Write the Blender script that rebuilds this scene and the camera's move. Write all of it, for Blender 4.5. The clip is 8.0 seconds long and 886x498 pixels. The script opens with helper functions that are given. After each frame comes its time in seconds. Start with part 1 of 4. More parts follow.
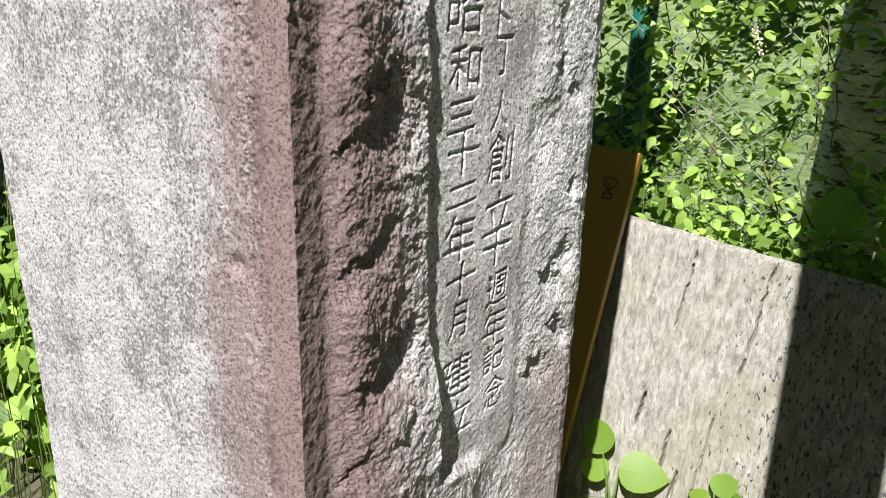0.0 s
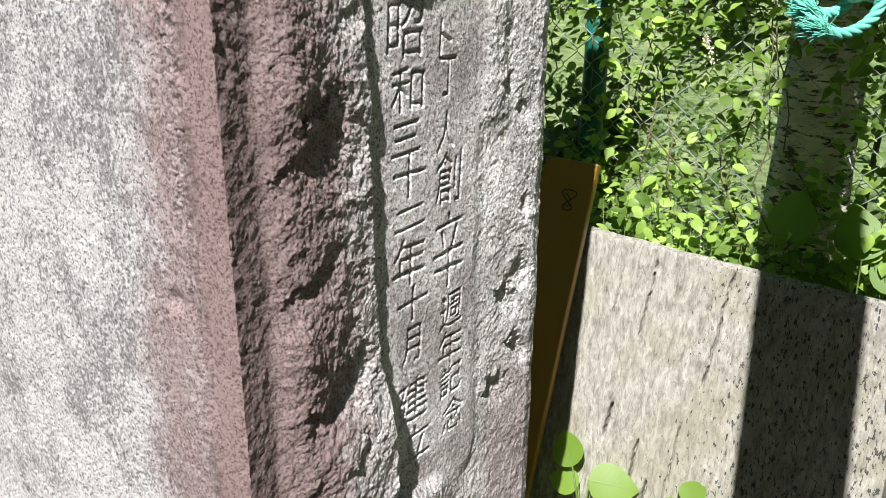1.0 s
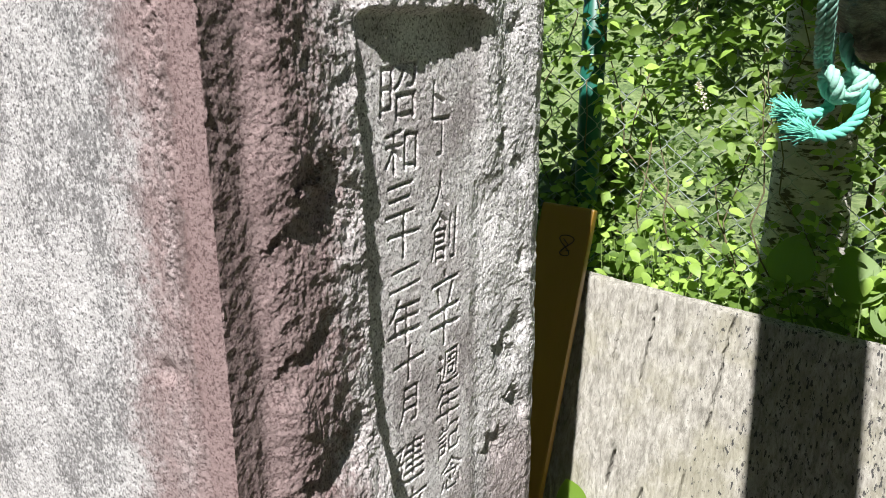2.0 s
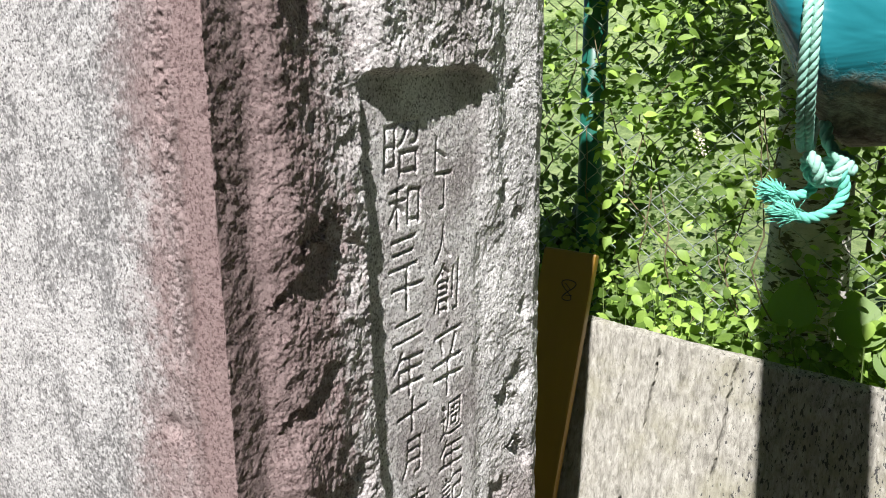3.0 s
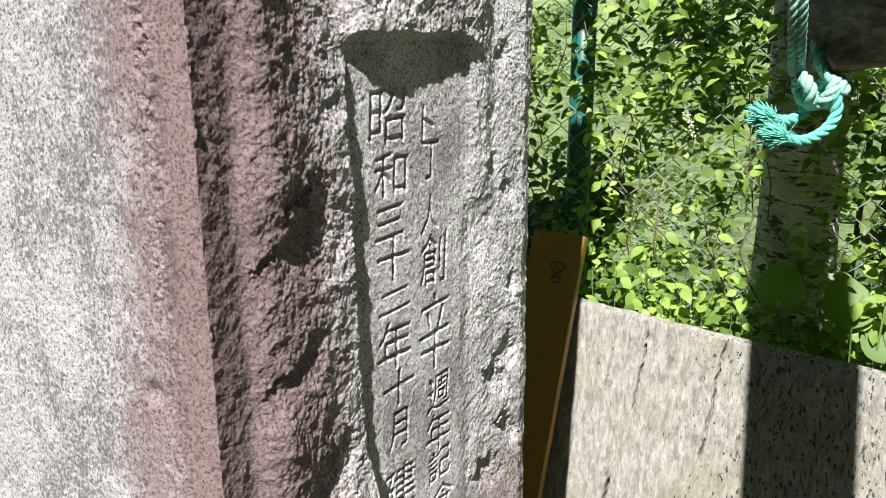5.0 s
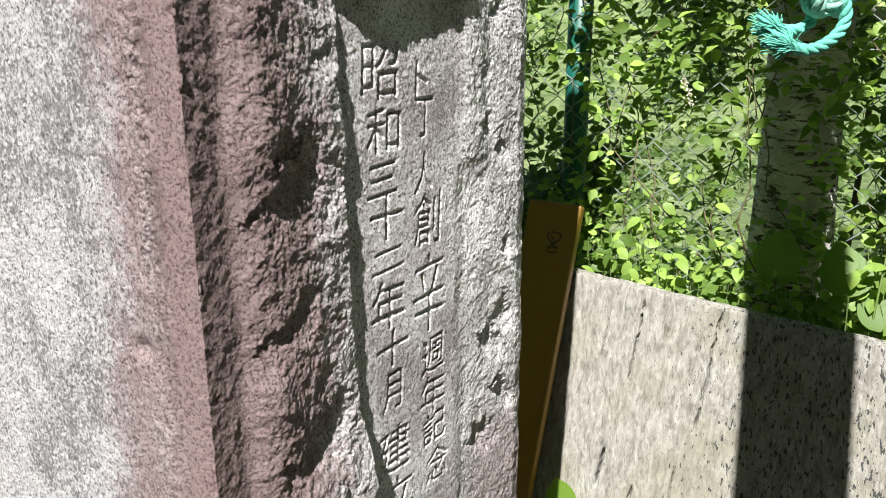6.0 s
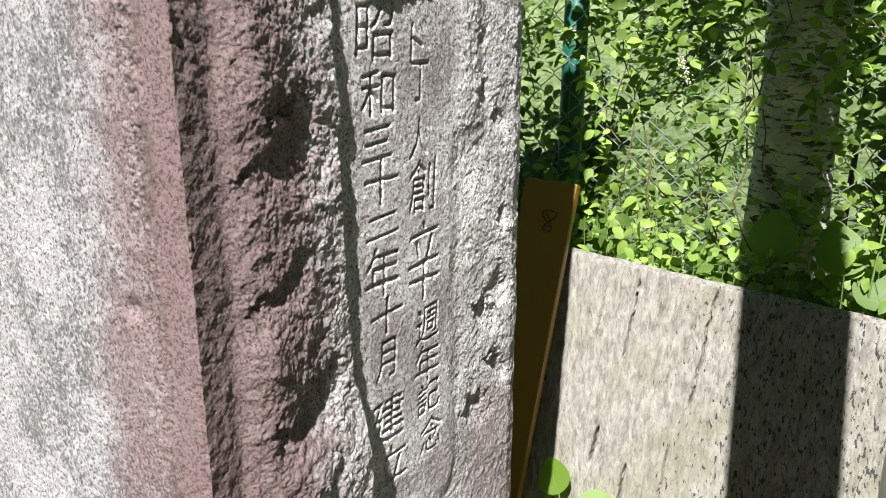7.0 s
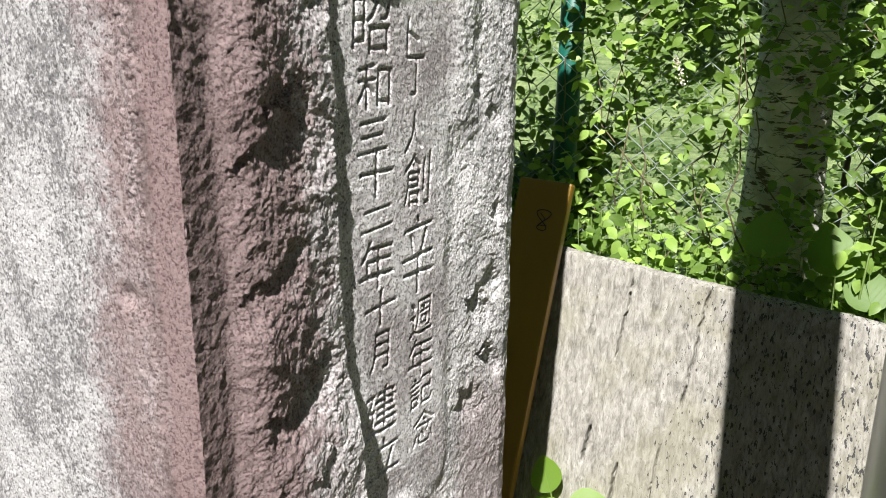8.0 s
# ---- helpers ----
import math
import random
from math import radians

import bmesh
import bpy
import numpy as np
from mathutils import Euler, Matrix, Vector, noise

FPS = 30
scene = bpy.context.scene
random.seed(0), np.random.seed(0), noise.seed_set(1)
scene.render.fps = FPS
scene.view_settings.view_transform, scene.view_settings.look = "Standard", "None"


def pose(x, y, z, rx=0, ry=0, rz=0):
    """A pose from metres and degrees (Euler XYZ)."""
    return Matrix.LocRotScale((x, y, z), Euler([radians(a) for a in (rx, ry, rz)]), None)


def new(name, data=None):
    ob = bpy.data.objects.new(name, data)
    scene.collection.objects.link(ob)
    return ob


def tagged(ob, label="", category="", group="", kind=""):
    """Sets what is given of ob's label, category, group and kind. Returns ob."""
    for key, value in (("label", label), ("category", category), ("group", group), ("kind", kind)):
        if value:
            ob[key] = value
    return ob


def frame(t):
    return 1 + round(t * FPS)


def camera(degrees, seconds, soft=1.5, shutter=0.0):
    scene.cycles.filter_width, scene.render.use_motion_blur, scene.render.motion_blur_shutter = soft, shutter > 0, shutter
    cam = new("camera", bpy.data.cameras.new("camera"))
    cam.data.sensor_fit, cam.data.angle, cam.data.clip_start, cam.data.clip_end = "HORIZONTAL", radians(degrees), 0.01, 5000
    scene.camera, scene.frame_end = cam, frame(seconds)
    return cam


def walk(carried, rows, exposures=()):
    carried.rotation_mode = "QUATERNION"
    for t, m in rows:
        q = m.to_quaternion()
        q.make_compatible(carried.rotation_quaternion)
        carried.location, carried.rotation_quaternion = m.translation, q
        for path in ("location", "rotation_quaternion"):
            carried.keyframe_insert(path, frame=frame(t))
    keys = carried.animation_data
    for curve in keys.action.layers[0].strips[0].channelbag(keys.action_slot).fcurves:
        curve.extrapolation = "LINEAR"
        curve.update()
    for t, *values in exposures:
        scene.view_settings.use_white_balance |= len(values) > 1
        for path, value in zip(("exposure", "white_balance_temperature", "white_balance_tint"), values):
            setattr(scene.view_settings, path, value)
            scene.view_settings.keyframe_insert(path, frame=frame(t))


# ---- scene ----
cam = camera(62.7, 8.0, soft=0.9)
METRES, EYE, TILT, LEAN, TURN = 0.25, 1.3, -18.7, -1.7, 33.0
ROWS = [
    (0.0, 0.0, 0.0, 0.0, 0.0, 0.0, -0.0),
    (0.5, 0.0648, 0.0198, 0.0445, -1.28, 0.18, 1.13),
    (1.0, 0.1363, 0.0461, 0.0683, -1.99, 0.75, 2.0),
    (1.5, 0.1798, 0.0761, 0.0863, -2.18, 1.87, 2.52),
    (2.0, 0.1689, 0.0564, 0.2, -1.94, 3.47, 2.75),
    (3.5, 0.1751, -0.0266, 0.2693, -1.76, 7.07, 3.1),
    (4.0, 0.1751, -0.014, 0.2272, -1.99, 7.03, 3.12),
    (5.5, 0.1909, 0.0865, 0.1012, -2.63, 5.21, 3.08),
    (6.0, 0.1938, 0.1178, 0.0368, -2.73, 4.49, 3.11),
    (6.5, 0.1957, 0.1378, -0.023, -2.9, 3.95, 3.05),
    (7.0, 0.189, 0.1707, -0.0835, -3.16, 3.69, 2.9),
    (7.5, 0.1786, 0.211, -0.1258, -3.35, 3.66, 2.6),
    (8.0, 0.191, 0.1475, -0.1368, -3.58, 3.91, 2.36),
]
walk(cam, [(t, pose(0, 0, EYE, TILT, LEAN, TURN) @ pose(METRES * x, METRES * y, METRES * z, 90 + pitch, roll, yaw)) for t, x, y, z, yaw, pitch, roll in ROWS])


# ------------------------------------------------------------ light
SUN_DIR = Vector((-0.195, 1.0, -1.29)).normalized()      # the way the sunlight goes
world = bpy.data.worlds.new("world")
scene.world = world
world.use_nodes = True
wn = world.node_tree
sky = wn.nodes.new("ShaderNodeTexSky")
sky.sky_type = "NISHITA"
sky.sun_disc = False
sky.altitude, sky.air_density, sky.dust_density = 1800.0, 0.75, 0.4
sky.sun_elevation = math.asin(-SUN_DIR.z)
sky.sun_rotation = math.atan2(-SUN_DIR.x, -SUN_DIR.y)
wn.links.new(sky.outputs[0], wn.nodes["Background"].inputs[0])
wn.nodes["Background"].inputs[1].default_value = 0.05
sun = new("sun", bpy.data.lights.new("sun", "SUN"))
sun.data.energy, sun.data.angle, sun.data.color = 5.0, radians(0.53), (1.0, 0.965, 0.95)
sun.matrix_world = Matrix.Translation((1, -5, 8)) @ SUN_DIR.to_track_quat("-Z", "Y").to_matrix().to_4x4()
scene.view_settings.exposure = 1.13

# ------------------------------------------------------------ materials
def material(name):
    m = bpy.data.materials.new(name)
    m.use_nodes = True
    return m, m.node_tree, m.node_tree.nodes["Principled BSDF"]


def node(nt, kind, values=None, operation="", data_type="", blend_type="", interpolation_type="", use_clamp=False):
    n = nt.nodes.new(kind)
    if operation:
        n.operation = operation
    if data_type:
        n.data_type = data_type
    if blend_type:
        n.blend_type = blend_type
    if interpolation_type:
        n.interpolation_type = interpolation_type
    if use_clamp:
        n.use_clamp = True
    for key, value in (values or {}).items():
        if isinstance(value, bpy.types.NodeSocket):
            nt.links.new(value, n.inputs[key])
        else:
            n.inputs[key].default_value = value
    return n


def place(nt, scale=(1, 1, 1), turn=(0, 0, 0)):
    c = node(nt, "ShaderNodeTexCoord")
    return node(nt, "ShaderNodeMapping", {"Vector": c.outputs["Object"], "Scale": scale, "Rotation": turn}).outputs[0]


def noise_of(nt, vec, scale, detail=4.0, rough=0.6, distort=0.0):
    return node(nt, "ShaderNodeTexNoise", {"Vector": vec, "Scale": scale, "Detail": detail, "Roughness": rough, "Distortion": distort}).outputs[0]


def ramp(nt, fac, stops):
    r = node(nt, "ShaderNodeValToRGB", {"Fac": fac})
    while len(r.color_ramp.elements) < len(stops):
        r.color_ramp.elements.new(0.5)
    for e, (p, c) in zip(r.color_ramp.elements, stops):
        e.position, e.color = p, (*c, 1) if isinstance(c, tuple) else (c, c, c, 1)
    return r.outputs[0]


def mix(nt, fac, a, b, blend="MIX"):
    n = node(nt, "ShaderNodeMix", data_type="RGBA", blend_type=blend)
    for key, value in ((0, fac), (6, a), (7, b)):
        if isinstance(value, bpy.types.NodeSocket):
            nt.links.new(value, n.inputs[key])
        elif key == 0:
            n.inputs[0].default_value = value
        else:
            n.inputs[key].default_value = (*value, 1)
    return n.outputs[2]


def maths(nt, op, a, b=0.0, c=0.0, clamp=False):
    n = node(nt, "ShaderNodeMath", operation=op, use_clamp=clamp)
    for i, value in enumerate((a, b, c)):
        if isinstance(value, bpy.types.NodeSocket):
            nt.links.new(value, n.inputs[i])
        else:
            n.inputs[i].default_value = value
    return n.outputs[0]


def steps(nt, value, lo, hi):
    return node(nt, "ShaderNodeMapRange", {"Value": value, "From Min": lo, "From Max": hi}, interpolation_type="SMOOTHSTEP").outputs[0]


def bump(nt, bsdf, height, strength, distance):
    b = node(nt, "ShaderNodeBump", {"Height": height, "Strength": strength, "Distance": distance})
    nt.links.new(b.outputs[0], bsdf.inputs["Normal"])


def plain(name, colour, rough=0.6, metal=0.0, vary=0.25, scale=20.0, relief=0.0, stretch=(1, 1, 1)):
    m, nt, b = material(name)
    v = place(nt, stretch)
    n = noise_of(nt, v, scale, 6.0)
    n2 = noise_of(nt, v, scale * 7, 3.0)
    dark = tuple(c * (1 - vary) for c in colour)
    light = tuple(min(1, c * (1 + vary)) for c in colour)
    c1 = ramp(nt, n, [(0.3, dark), (0.7, light)])
    nt.links.new(mix(nt, 0.35, c1, mix(nt, n2, dark, light)), b.inputs["Base Color"])
    nt.links.new(maths(nt, "MULTIPLY_ADD", n2, 0.2, rough - 0.1, True), b.inputs["Roughness"])
    b.inputs["Metallic"].default_value = metal
    if relief:
        bump(nt, b, n2, 0.6, relief)
    return m


def granite_material():
    m, nt, b = material("granite")
    v = place(nt)
    xyz = node(nt, "ShaderNodeSeparateXYZ", {"Vector": v})
    X, Y, Z = xyz.outputs
    cells = node(nt, "ShaderNodeTexVoronoi", {"Vector": v, "Scale": 420.0, "Randomness": 1.0})
    grain = node(nt, "ShaderNodeSeparateColor", {"Color": cells.outputs["Color"]}).outputs[0]
    fine = noise_of(nt, v, 260.0, 4.0, 0.7)
    mid = noise_of(nt, v, 55.0, 6.0, 0.72)
    broad = noise_of(nt, v, 7.0, 8.0, 0.70, 0.4)
    streak = noise_of(nt, place(nt, (1, 1, 0.45)), 20.0, 5.0, 0.65)
    mineral = ramp(nt, grain, [(0.0, (0.13, 0.125, 0.13)), (0.12, (0.40, 0.39, 0.385)), (0.40, (0.66, 0.65, 0.64)), (1.0, (0.80, 0.79, 0.78))])
    # black mica flecks
    speck = mix(nt, maths(nt, "MULTIPLY", maths(nt, "SUBTRACT", 1.0, steps(nt, maths(nt, "ADD", fine, maths(nt, "MULTIPLY", mid, 0.6)), 0.60, 0.72)), 0.38), mineral, (0.14, 0.14, 0.14))
    dots = noise_of(nt, place(nt, (1, 1, 0.62), (0, radians(28), 0)), 210.0, 8.0, 0.78)
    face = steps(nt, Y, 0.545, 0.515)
    # flecks are weaker off the front, lightening the grazing-lit side in colour
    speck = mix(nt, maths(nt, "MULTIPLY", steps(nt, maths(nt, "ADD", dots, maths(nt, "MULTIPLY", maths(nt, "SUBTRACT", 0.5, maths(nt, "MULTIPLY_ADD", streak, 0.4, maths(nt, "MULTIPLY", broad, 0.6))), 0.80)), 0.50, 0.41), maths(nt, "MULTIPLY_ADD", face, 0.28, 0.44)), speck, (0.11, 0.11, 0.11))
    speck = mix(nt, maths(nt, "MULTIPLY", steps(nt, dots, 0.55, 0.66), 0.6), speck, (0.74, 0.73, 0.725))
    # grey weathering in soft clouds; front colour also darkened to offset its strong sun
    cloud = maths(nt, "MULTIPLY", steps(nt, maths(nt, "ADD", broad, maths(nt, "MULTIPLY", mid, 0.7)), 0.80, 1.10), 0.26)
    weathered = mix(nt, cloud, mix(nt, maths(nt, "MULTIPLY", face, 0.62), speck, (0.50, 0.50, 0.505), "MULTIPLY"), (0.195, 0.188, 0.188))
    # rust-brown stain that runs down the corner
    wob = maths(nt, "MULTIPLY", maths(nt, "SUBTRACT", broad, 0.5), 0.16)
    wob2 = maths(nt, "MULTIPLY", maths(nt, "SUBTRACT", mid, 0.5), 0.13)
    wander = maths(nt, "ADD", wob, wob2)
    step_left = maths(nt, "MULTIPLY", steps(nt, Z, 1.07, 0.99), -0.030)
    on_front = steps(nt, maths(nt, "SUBTRACT", maths(nt, "ADD", X, wander), step_left), -0.655, -0.568)
    on_side = steps(nt, maths(nt, "ADD", Y, maths(nt, "MULTIPLY", wander, 1.6)), 0.765, 0.62)
    stain = maths(nt, "MULTIPLY", on_front, on_side)
    patch = maths(nt, "ADD", 0.70, maths(nt, "MULTIPLY", steps(nt, streak, 0.62, 0.38), 0.30))
    faint = maths(nt, "MULTIPLY", steps(nt, X, -0.52, -0.49), maths(nt, "MULTIPLY", maths(nt, "MULTIPLY", steps(nt, broad, 0.36, 0.58), steps(nt, Y, 0.99, 0.95)), 0.34))
    amount = maths(nt, "MAXIMUM", maths(nt, "MULTIPLY", maths(nt, "MULTIPLY", stain, patch), 0.88), faint)
    seam = node(nt, "ShaderNodeMath", {0: maths(nt, "ADD", X, maths(nt, "MULTIPLY", wander, 0.18)), 1: -0.549}, operation="SUBTRACT").outputs[0]
    # dark line painted along the step, standing in for its weak shade
    line = maths(nt, "MULTIPLY", steps(nt, node(nt, "ShaderNodeMath", {0: seam}, operation="ABSOLUTE").outputs[0], 0.012, 0.002), steps(nt, streak, 0.40, 0.55))
    margin = steps(nt, seam, -0.004, 0.006)
    amount = maths(nt, "MAXIMUM", amount, maths(nt, "MULTIPLY", maths(nt, "MULTIPLY", margin, on_side), 0.93))
    low = maths(nt, "MULTIPLY", maths(nt, "MULTIPLY", steps(nt, maths(nt, "ADD", Z, wander), 0.84, 0.66), steps(nt, Y, 0.96, 1.03)), 0.6)
    amount = maths(nt, "MAXIMUM", amount, low)
    rust = mix(nt, steps(nt, maths(nt, "ADD", maths(nt, "MULTIPLY", dots, 0.75), maths(nt, "MULTIPLY", grain, 0.25)), 0.31, 0.56), (0.095, 0.058, 0.057), (0.250, 0.178, 0.172))
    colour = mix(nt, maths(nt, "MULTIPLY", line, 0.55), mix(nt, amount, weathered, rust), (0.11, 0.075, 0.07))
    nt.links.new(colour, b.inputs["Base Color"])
    b.inputs["Roughness"].default_value = 0.85
    b.inputs["Specular IOR Level"].default_value = 0.25
    rel = maths(nt, "ADD", maths(nt, "ADD", maths(nt, "MULTIPLY", fine, 0.6), maths(nt, "MULTIPLY", mid, 0.7)), maths(nt, "MULTIPLY", dots, 0.8))
    bump(nt, b, rel, 0.85, 0.0028)
    return m


def wood_material():
    m, nt, b = material("weathered_wood")
    v = place(nt, (1, 1, 0.06), (radians(-17.7), 0, 0))
    flat = place(nt)
    grain = noise_of(nt, v, 190.0, 8.0, 0.75, 0.4)
    long_grain = noise_of(nt, v, 70.0, 8.0, 0.70, 0.5)
    patchy = noise_of(nt, flat, 5.0, 6.0, 0.65)
    spots = noise_of(nt, place(nt, (1, 1, 0.26)), 135.0, 3.0, 0.6)
    crust = noise_of(nt, flat, 38.0, 5.0, 0.7)
    c = ramp(nt, long_grain, [(0.30, (0.11, 0.105, 0.09)), (0.46, (0.255, 0.245, 0.215)), (0.66, (0.41, 0.40, 0.36))])
    c = mix(nt, maths(nt, "MULTIPLY", steps(nt, grain, 0.50, 0.36), 0.7), c, (0.12, 0.112, 0.095))
    c = mix(nt, maths(nt, "MULTIPLY", steps(nt, patchy, 0.44, 0.62), 0.50), c, (0.235, 0.225, 0.155))
    X = node(nt, "ShaderNodeSeparateXYZ", {"Vector": flat}).outputs[0]
    where = maths(nt, "MULTIPLY", steps(nt, X, -0.42, -0.08), 0.125)
    mould = steps(nt, maths(nt, "ADD", maths(nt, "ADD", spots, where), maths(nt, "MULTIPLY", patchy, 0.14)), 0.765, 0.815)
    c = mix(nt, maths(nt, "MULTIPLY", mould, 0.88), c, (0.024, 0.025, 0.029))
    c = mix(nt, maths(nt, "MULTIPLY", steps(nt, grain, 0.56, 0.72), 0.30), c, (0.50, 0.485, 0.45))
    c = mix(nt, maths(nt, "MULTIPLY", steps(nt, crust, 0.70, 0.76), maths(nt, "MULTIPLY", steps(nt, X, -0.2, -0.35), 0.8)), c, (0.70, 0.64, 0.58))
    nt.links.new(c, b.inputs["Base Color"])
    b.inputs["Roughness"].default_value = 0.9
    b.inputs["Specular IOR Level"].default_value = 0.2
    bump(nt, b, maths(nt, "ADD", grain, long_grain), 0.9, 0.0035)
    return m


def leaf_material(name, dark, light, thin=0.45, by_object=False):
    m, nt, b = material(name)
    if by_object:
        r = node(nt, "ShaderNodeObjectInfo").outputs["Random"]
    else:
        r = node(nt, "ShaderNodeNewGeometry").outputs["Random Per Island"]
    v = place(nt)
    n = noise_of(nt, v, 60.0, 4.0)
    c = mix(nt, maths(nt, "MULTIPLY_ADD", n, 0.35, maths(nt, "MULTIPLY", maths(nt, "POWER", r, 2.0), 0.90), True), dark, light)
    nt.links.new(c, b.inputs["Base Color"])
    b.inputs["Roughness"].default_value = 0.45
    b.inputs["Specular IOR Level"].default_value = 0.35
    t = node(nt, "ShaderNodeBsdfTranslucent", {"Color": mix(nt, 0.4, c, (0.25, 0.42, 0.03))})
    s = node(nt, "ShaderNodeMixShader", {0: thin, 1: b.outputs[0], 2: t.outputs[0]})
    nt.links.new(s.outputs[0], nt.nodes["Material Output"].inputs[0])
    bump(nt, b, n, 0.3, 0.002)
    return m


def bark_material():
    m, nt, b = material("bark")
    rings = noise_of(nt, place(nt, (0.28, 0.28, 1.0)), 75.0, 5.0, 0.6)
    broad = noise_of(nt, place(nt), 9.0, 5.0)
    c = mix(nt, steps(nt, broad, 0.3, 0.7), (0.36, 0.345, 0.32), (0.74, 0.72, 0.69))
    c = mix(nt, steps(nt, rings, 0.52, 0.60), c, (0.07, 0.055, 0.045))
    nt.links.new(c, b.inputs["Base Color"])
    b.inputs["Roughness"].default_value = 0.8
    bump(nt, b, rings, 0.9, 0.006)
    return m


def hill_material():
    m, nt, b = material("hill_green")
    v = place(nt)
    n1 = noise_of(nt, v, 0.35, 8.0, 0.7)
    n2 = noise_of(nt, v, 3.0, 6.0, 0.7)
    c = ramp(nt, maths(nt, "ADD", maths(nt, "MULTIPLY", n1, 0.6), maths(nt, "MULTIPLY", n2, 0.45)),
             [(0.36, (0.035, 0.065, 0.022)), (0.48, (0.12, 0.185, 0.055)), (0.62, (0.27, 0.34, 0.13))])
    nt.links.new(c, b.inputs["Base Color"])
    b.inputs["Roughness"].default_value = 0.9
    bump(nt, b, n2, 1.0, 0.3)
    return m


def soil_material():
    m, nt, b = material("soil")
    v = place(nt)
    n1, n2 = noise_of(nt, v, 6.0, 8.0, 0.7), noise_of(nt, v, 60.0, 5.0, 0.7)
    c = ramp(nt, n1, [(0.35, (0.06, 0.048, 0.034)), (0.52, (0.09, 0.10, 0.045)), (0.7, (0.13, 0.15, 0.06))])
    nt.links.new(mix(nt, n2, c, (0.12, 0.10, 0.07)), b.inputs["Base Color"])
    b.inputs["Roughness"].default_value = 0.95
    bump(nt, b, n2, 1.0, 0.01)
    return m


SKY_SCREEN = plain("sky_screen", (0.035, 0.06, 0.018), 0.9, vary=0.6, scale=2.5, relief=0.05)
GRANITE, WOOD, BARK, HILL, SOIL = granite_material(), wood_material(), bark_material(), hill_material(), soil_material()
LEAF = leaf_material("vine_leaf", (0.030, 0.075, 0.012), (0.42, 0.62, 0.13), 0.42)
LEAF_ONE = leaf_material("single_leaf", (0.05, 0.11, 0.015), (0.42, 0.62, 0.13), 0.42, True)
BROAD = leaf_material("broad_leaf", (0.09, 0.19, 0.02), (0.20, 0.33, 0.045), 0.5, True)
def add_veins(m):
    """A pale midrib and slanting side veins on a leaf that lies along its own y axis."""
    nt = m.node_tree
    b = nt.nodes["Principled BSDF"]
    xyz = node(nt, "ShaderNodeSeparateXYZ", {"Vector": node(nt, "ShaderNodeTexCoord").outputs["Object"]}).outputs
    ax = maths(nt, "ABSOLUTE", xyz[0])
    rib = steps(nt, ax, 0.022, 0.004)
    phase = maths(nt, "FRACT", maths(nt, "MULTIPLY", maths(nt, "SUBTRACT", xyz[1], maths(nt, "MULTIPLY", ax, 0.85)), 8.0))
    side = steps(nt, maths(nt, "ABSOLUTE", maths(nt, "SUBTRACT", phase, 0.5)), 0.09, 0.02)
    vein = maths(nt, "MAXIMUM", rib, maths(nt, "MULTIPLY", side, 0.7))
    old = b.inputs["Base Color"].links[0].from_socket
    nt.links.new(mix(nt, maths(nt, "MULTIPLY", vein, 0.06), old, (0.30, 0.42, 0.13)), b.inputs["Base Color"])
    bump(nt, b, vein, 0.12, -0.01)


add_veins(BROAD)
BUSH = leaf_material("bush_leaf", (0.035, 0.075, 0.018), (0.17, 0.25, 0.07), 0.35)
GRASS = leaf_material("grass_blade", (0.08, 0.15, 0.03), (0.20, 0.28, 0.07), 0.35)
BLOSSOM = plain("pale_blossom", (0.62, 0.56, 0.46), 0.8, vary=0.3, scale=90)
STEM = plain("vine_stem", (0.12, 0.10, 0.05), 0.7, vary=0.4)
YELLOW = plain("yellow_varnish", (0.28, 0.155, 0.012), 0.5, vary=0.12, scale=14, relief=0.0006, stretch=(1, 1, 0.15))
INK = plain("dark_ink", (0.03, 0.018, 0.012), 0.7)
GREEN_PAINT = plain("green_paint", (0.010, 0.105, 0.075), 0.38, vary=0.3, scale=30)
WIRE = plain("zinc_wire", (0.33, 0.38, 0.36), 0.5, 0.25, vary=0.25, scale=80)


def tarp_material():
    """Glossy teal sheet with folds, turning mottled brown and rougher along its underside."""
    m, nt, b = material("teal_tarp")
    v = place(nt)
    Z = node(nt, "ShaderNodeSeparateXYZ", {"Vector": v}).outputs[2]
    n, fine = noise_of(nt, v, 22.0, 5.0), noise_of(nt, v, 160.0, 5.0, 0.7)
    lower_brown = steps(nt, maths(nt, "SUBTRACT", maths(nt, "MULTIPLY", maths(nt, "ADD", n, fine), 0.022), Z), 0.036, 0.052)
    sheet = mix(nt, n, (0.010, 0.14, 0.17), (0.022, 0.21, 0.245))
    nt.links.new(mix(nt, lower_brown, sheet, mix(nt, steps(nt, fine, 0.35, 0.65), (0.060, 0.054, 0.030), (0.20, 0.19, 0.125))), b.inputs["Base Color"])
    nt.links.new(maths(nt, "MULTIPLY_ADD", lower_brown, 0.5, 0.26), b.inputs["Roughness"])
    folds = noise_of(nt, place(nt, (0.35, 1, 1), (0.5, 0, 0)), 40.0, 3.0, 0.5, 0.8)
    bump(nt, b, maths(nt, "ADD", folds, maths(nt, "MULTIPLY", lower_brown, fine)), 0.55, 0.005)
    return m


TARP = tarp_material()
ROPE = plain("green_rope", (0.27, 0.53, 0.43), 0.8, vary=0.4, scale=60, relief=0.001)
ROPE_END = plain("worn_green_rope", (0.13, 0.50, 0.38), 0.85, vary=0.4, scale=60, relief=0.001)
STEEL = plain("grey_metal", (0.50, 0.52, 0.53), 0.34, 0.6, vary=0.12, scale=9)


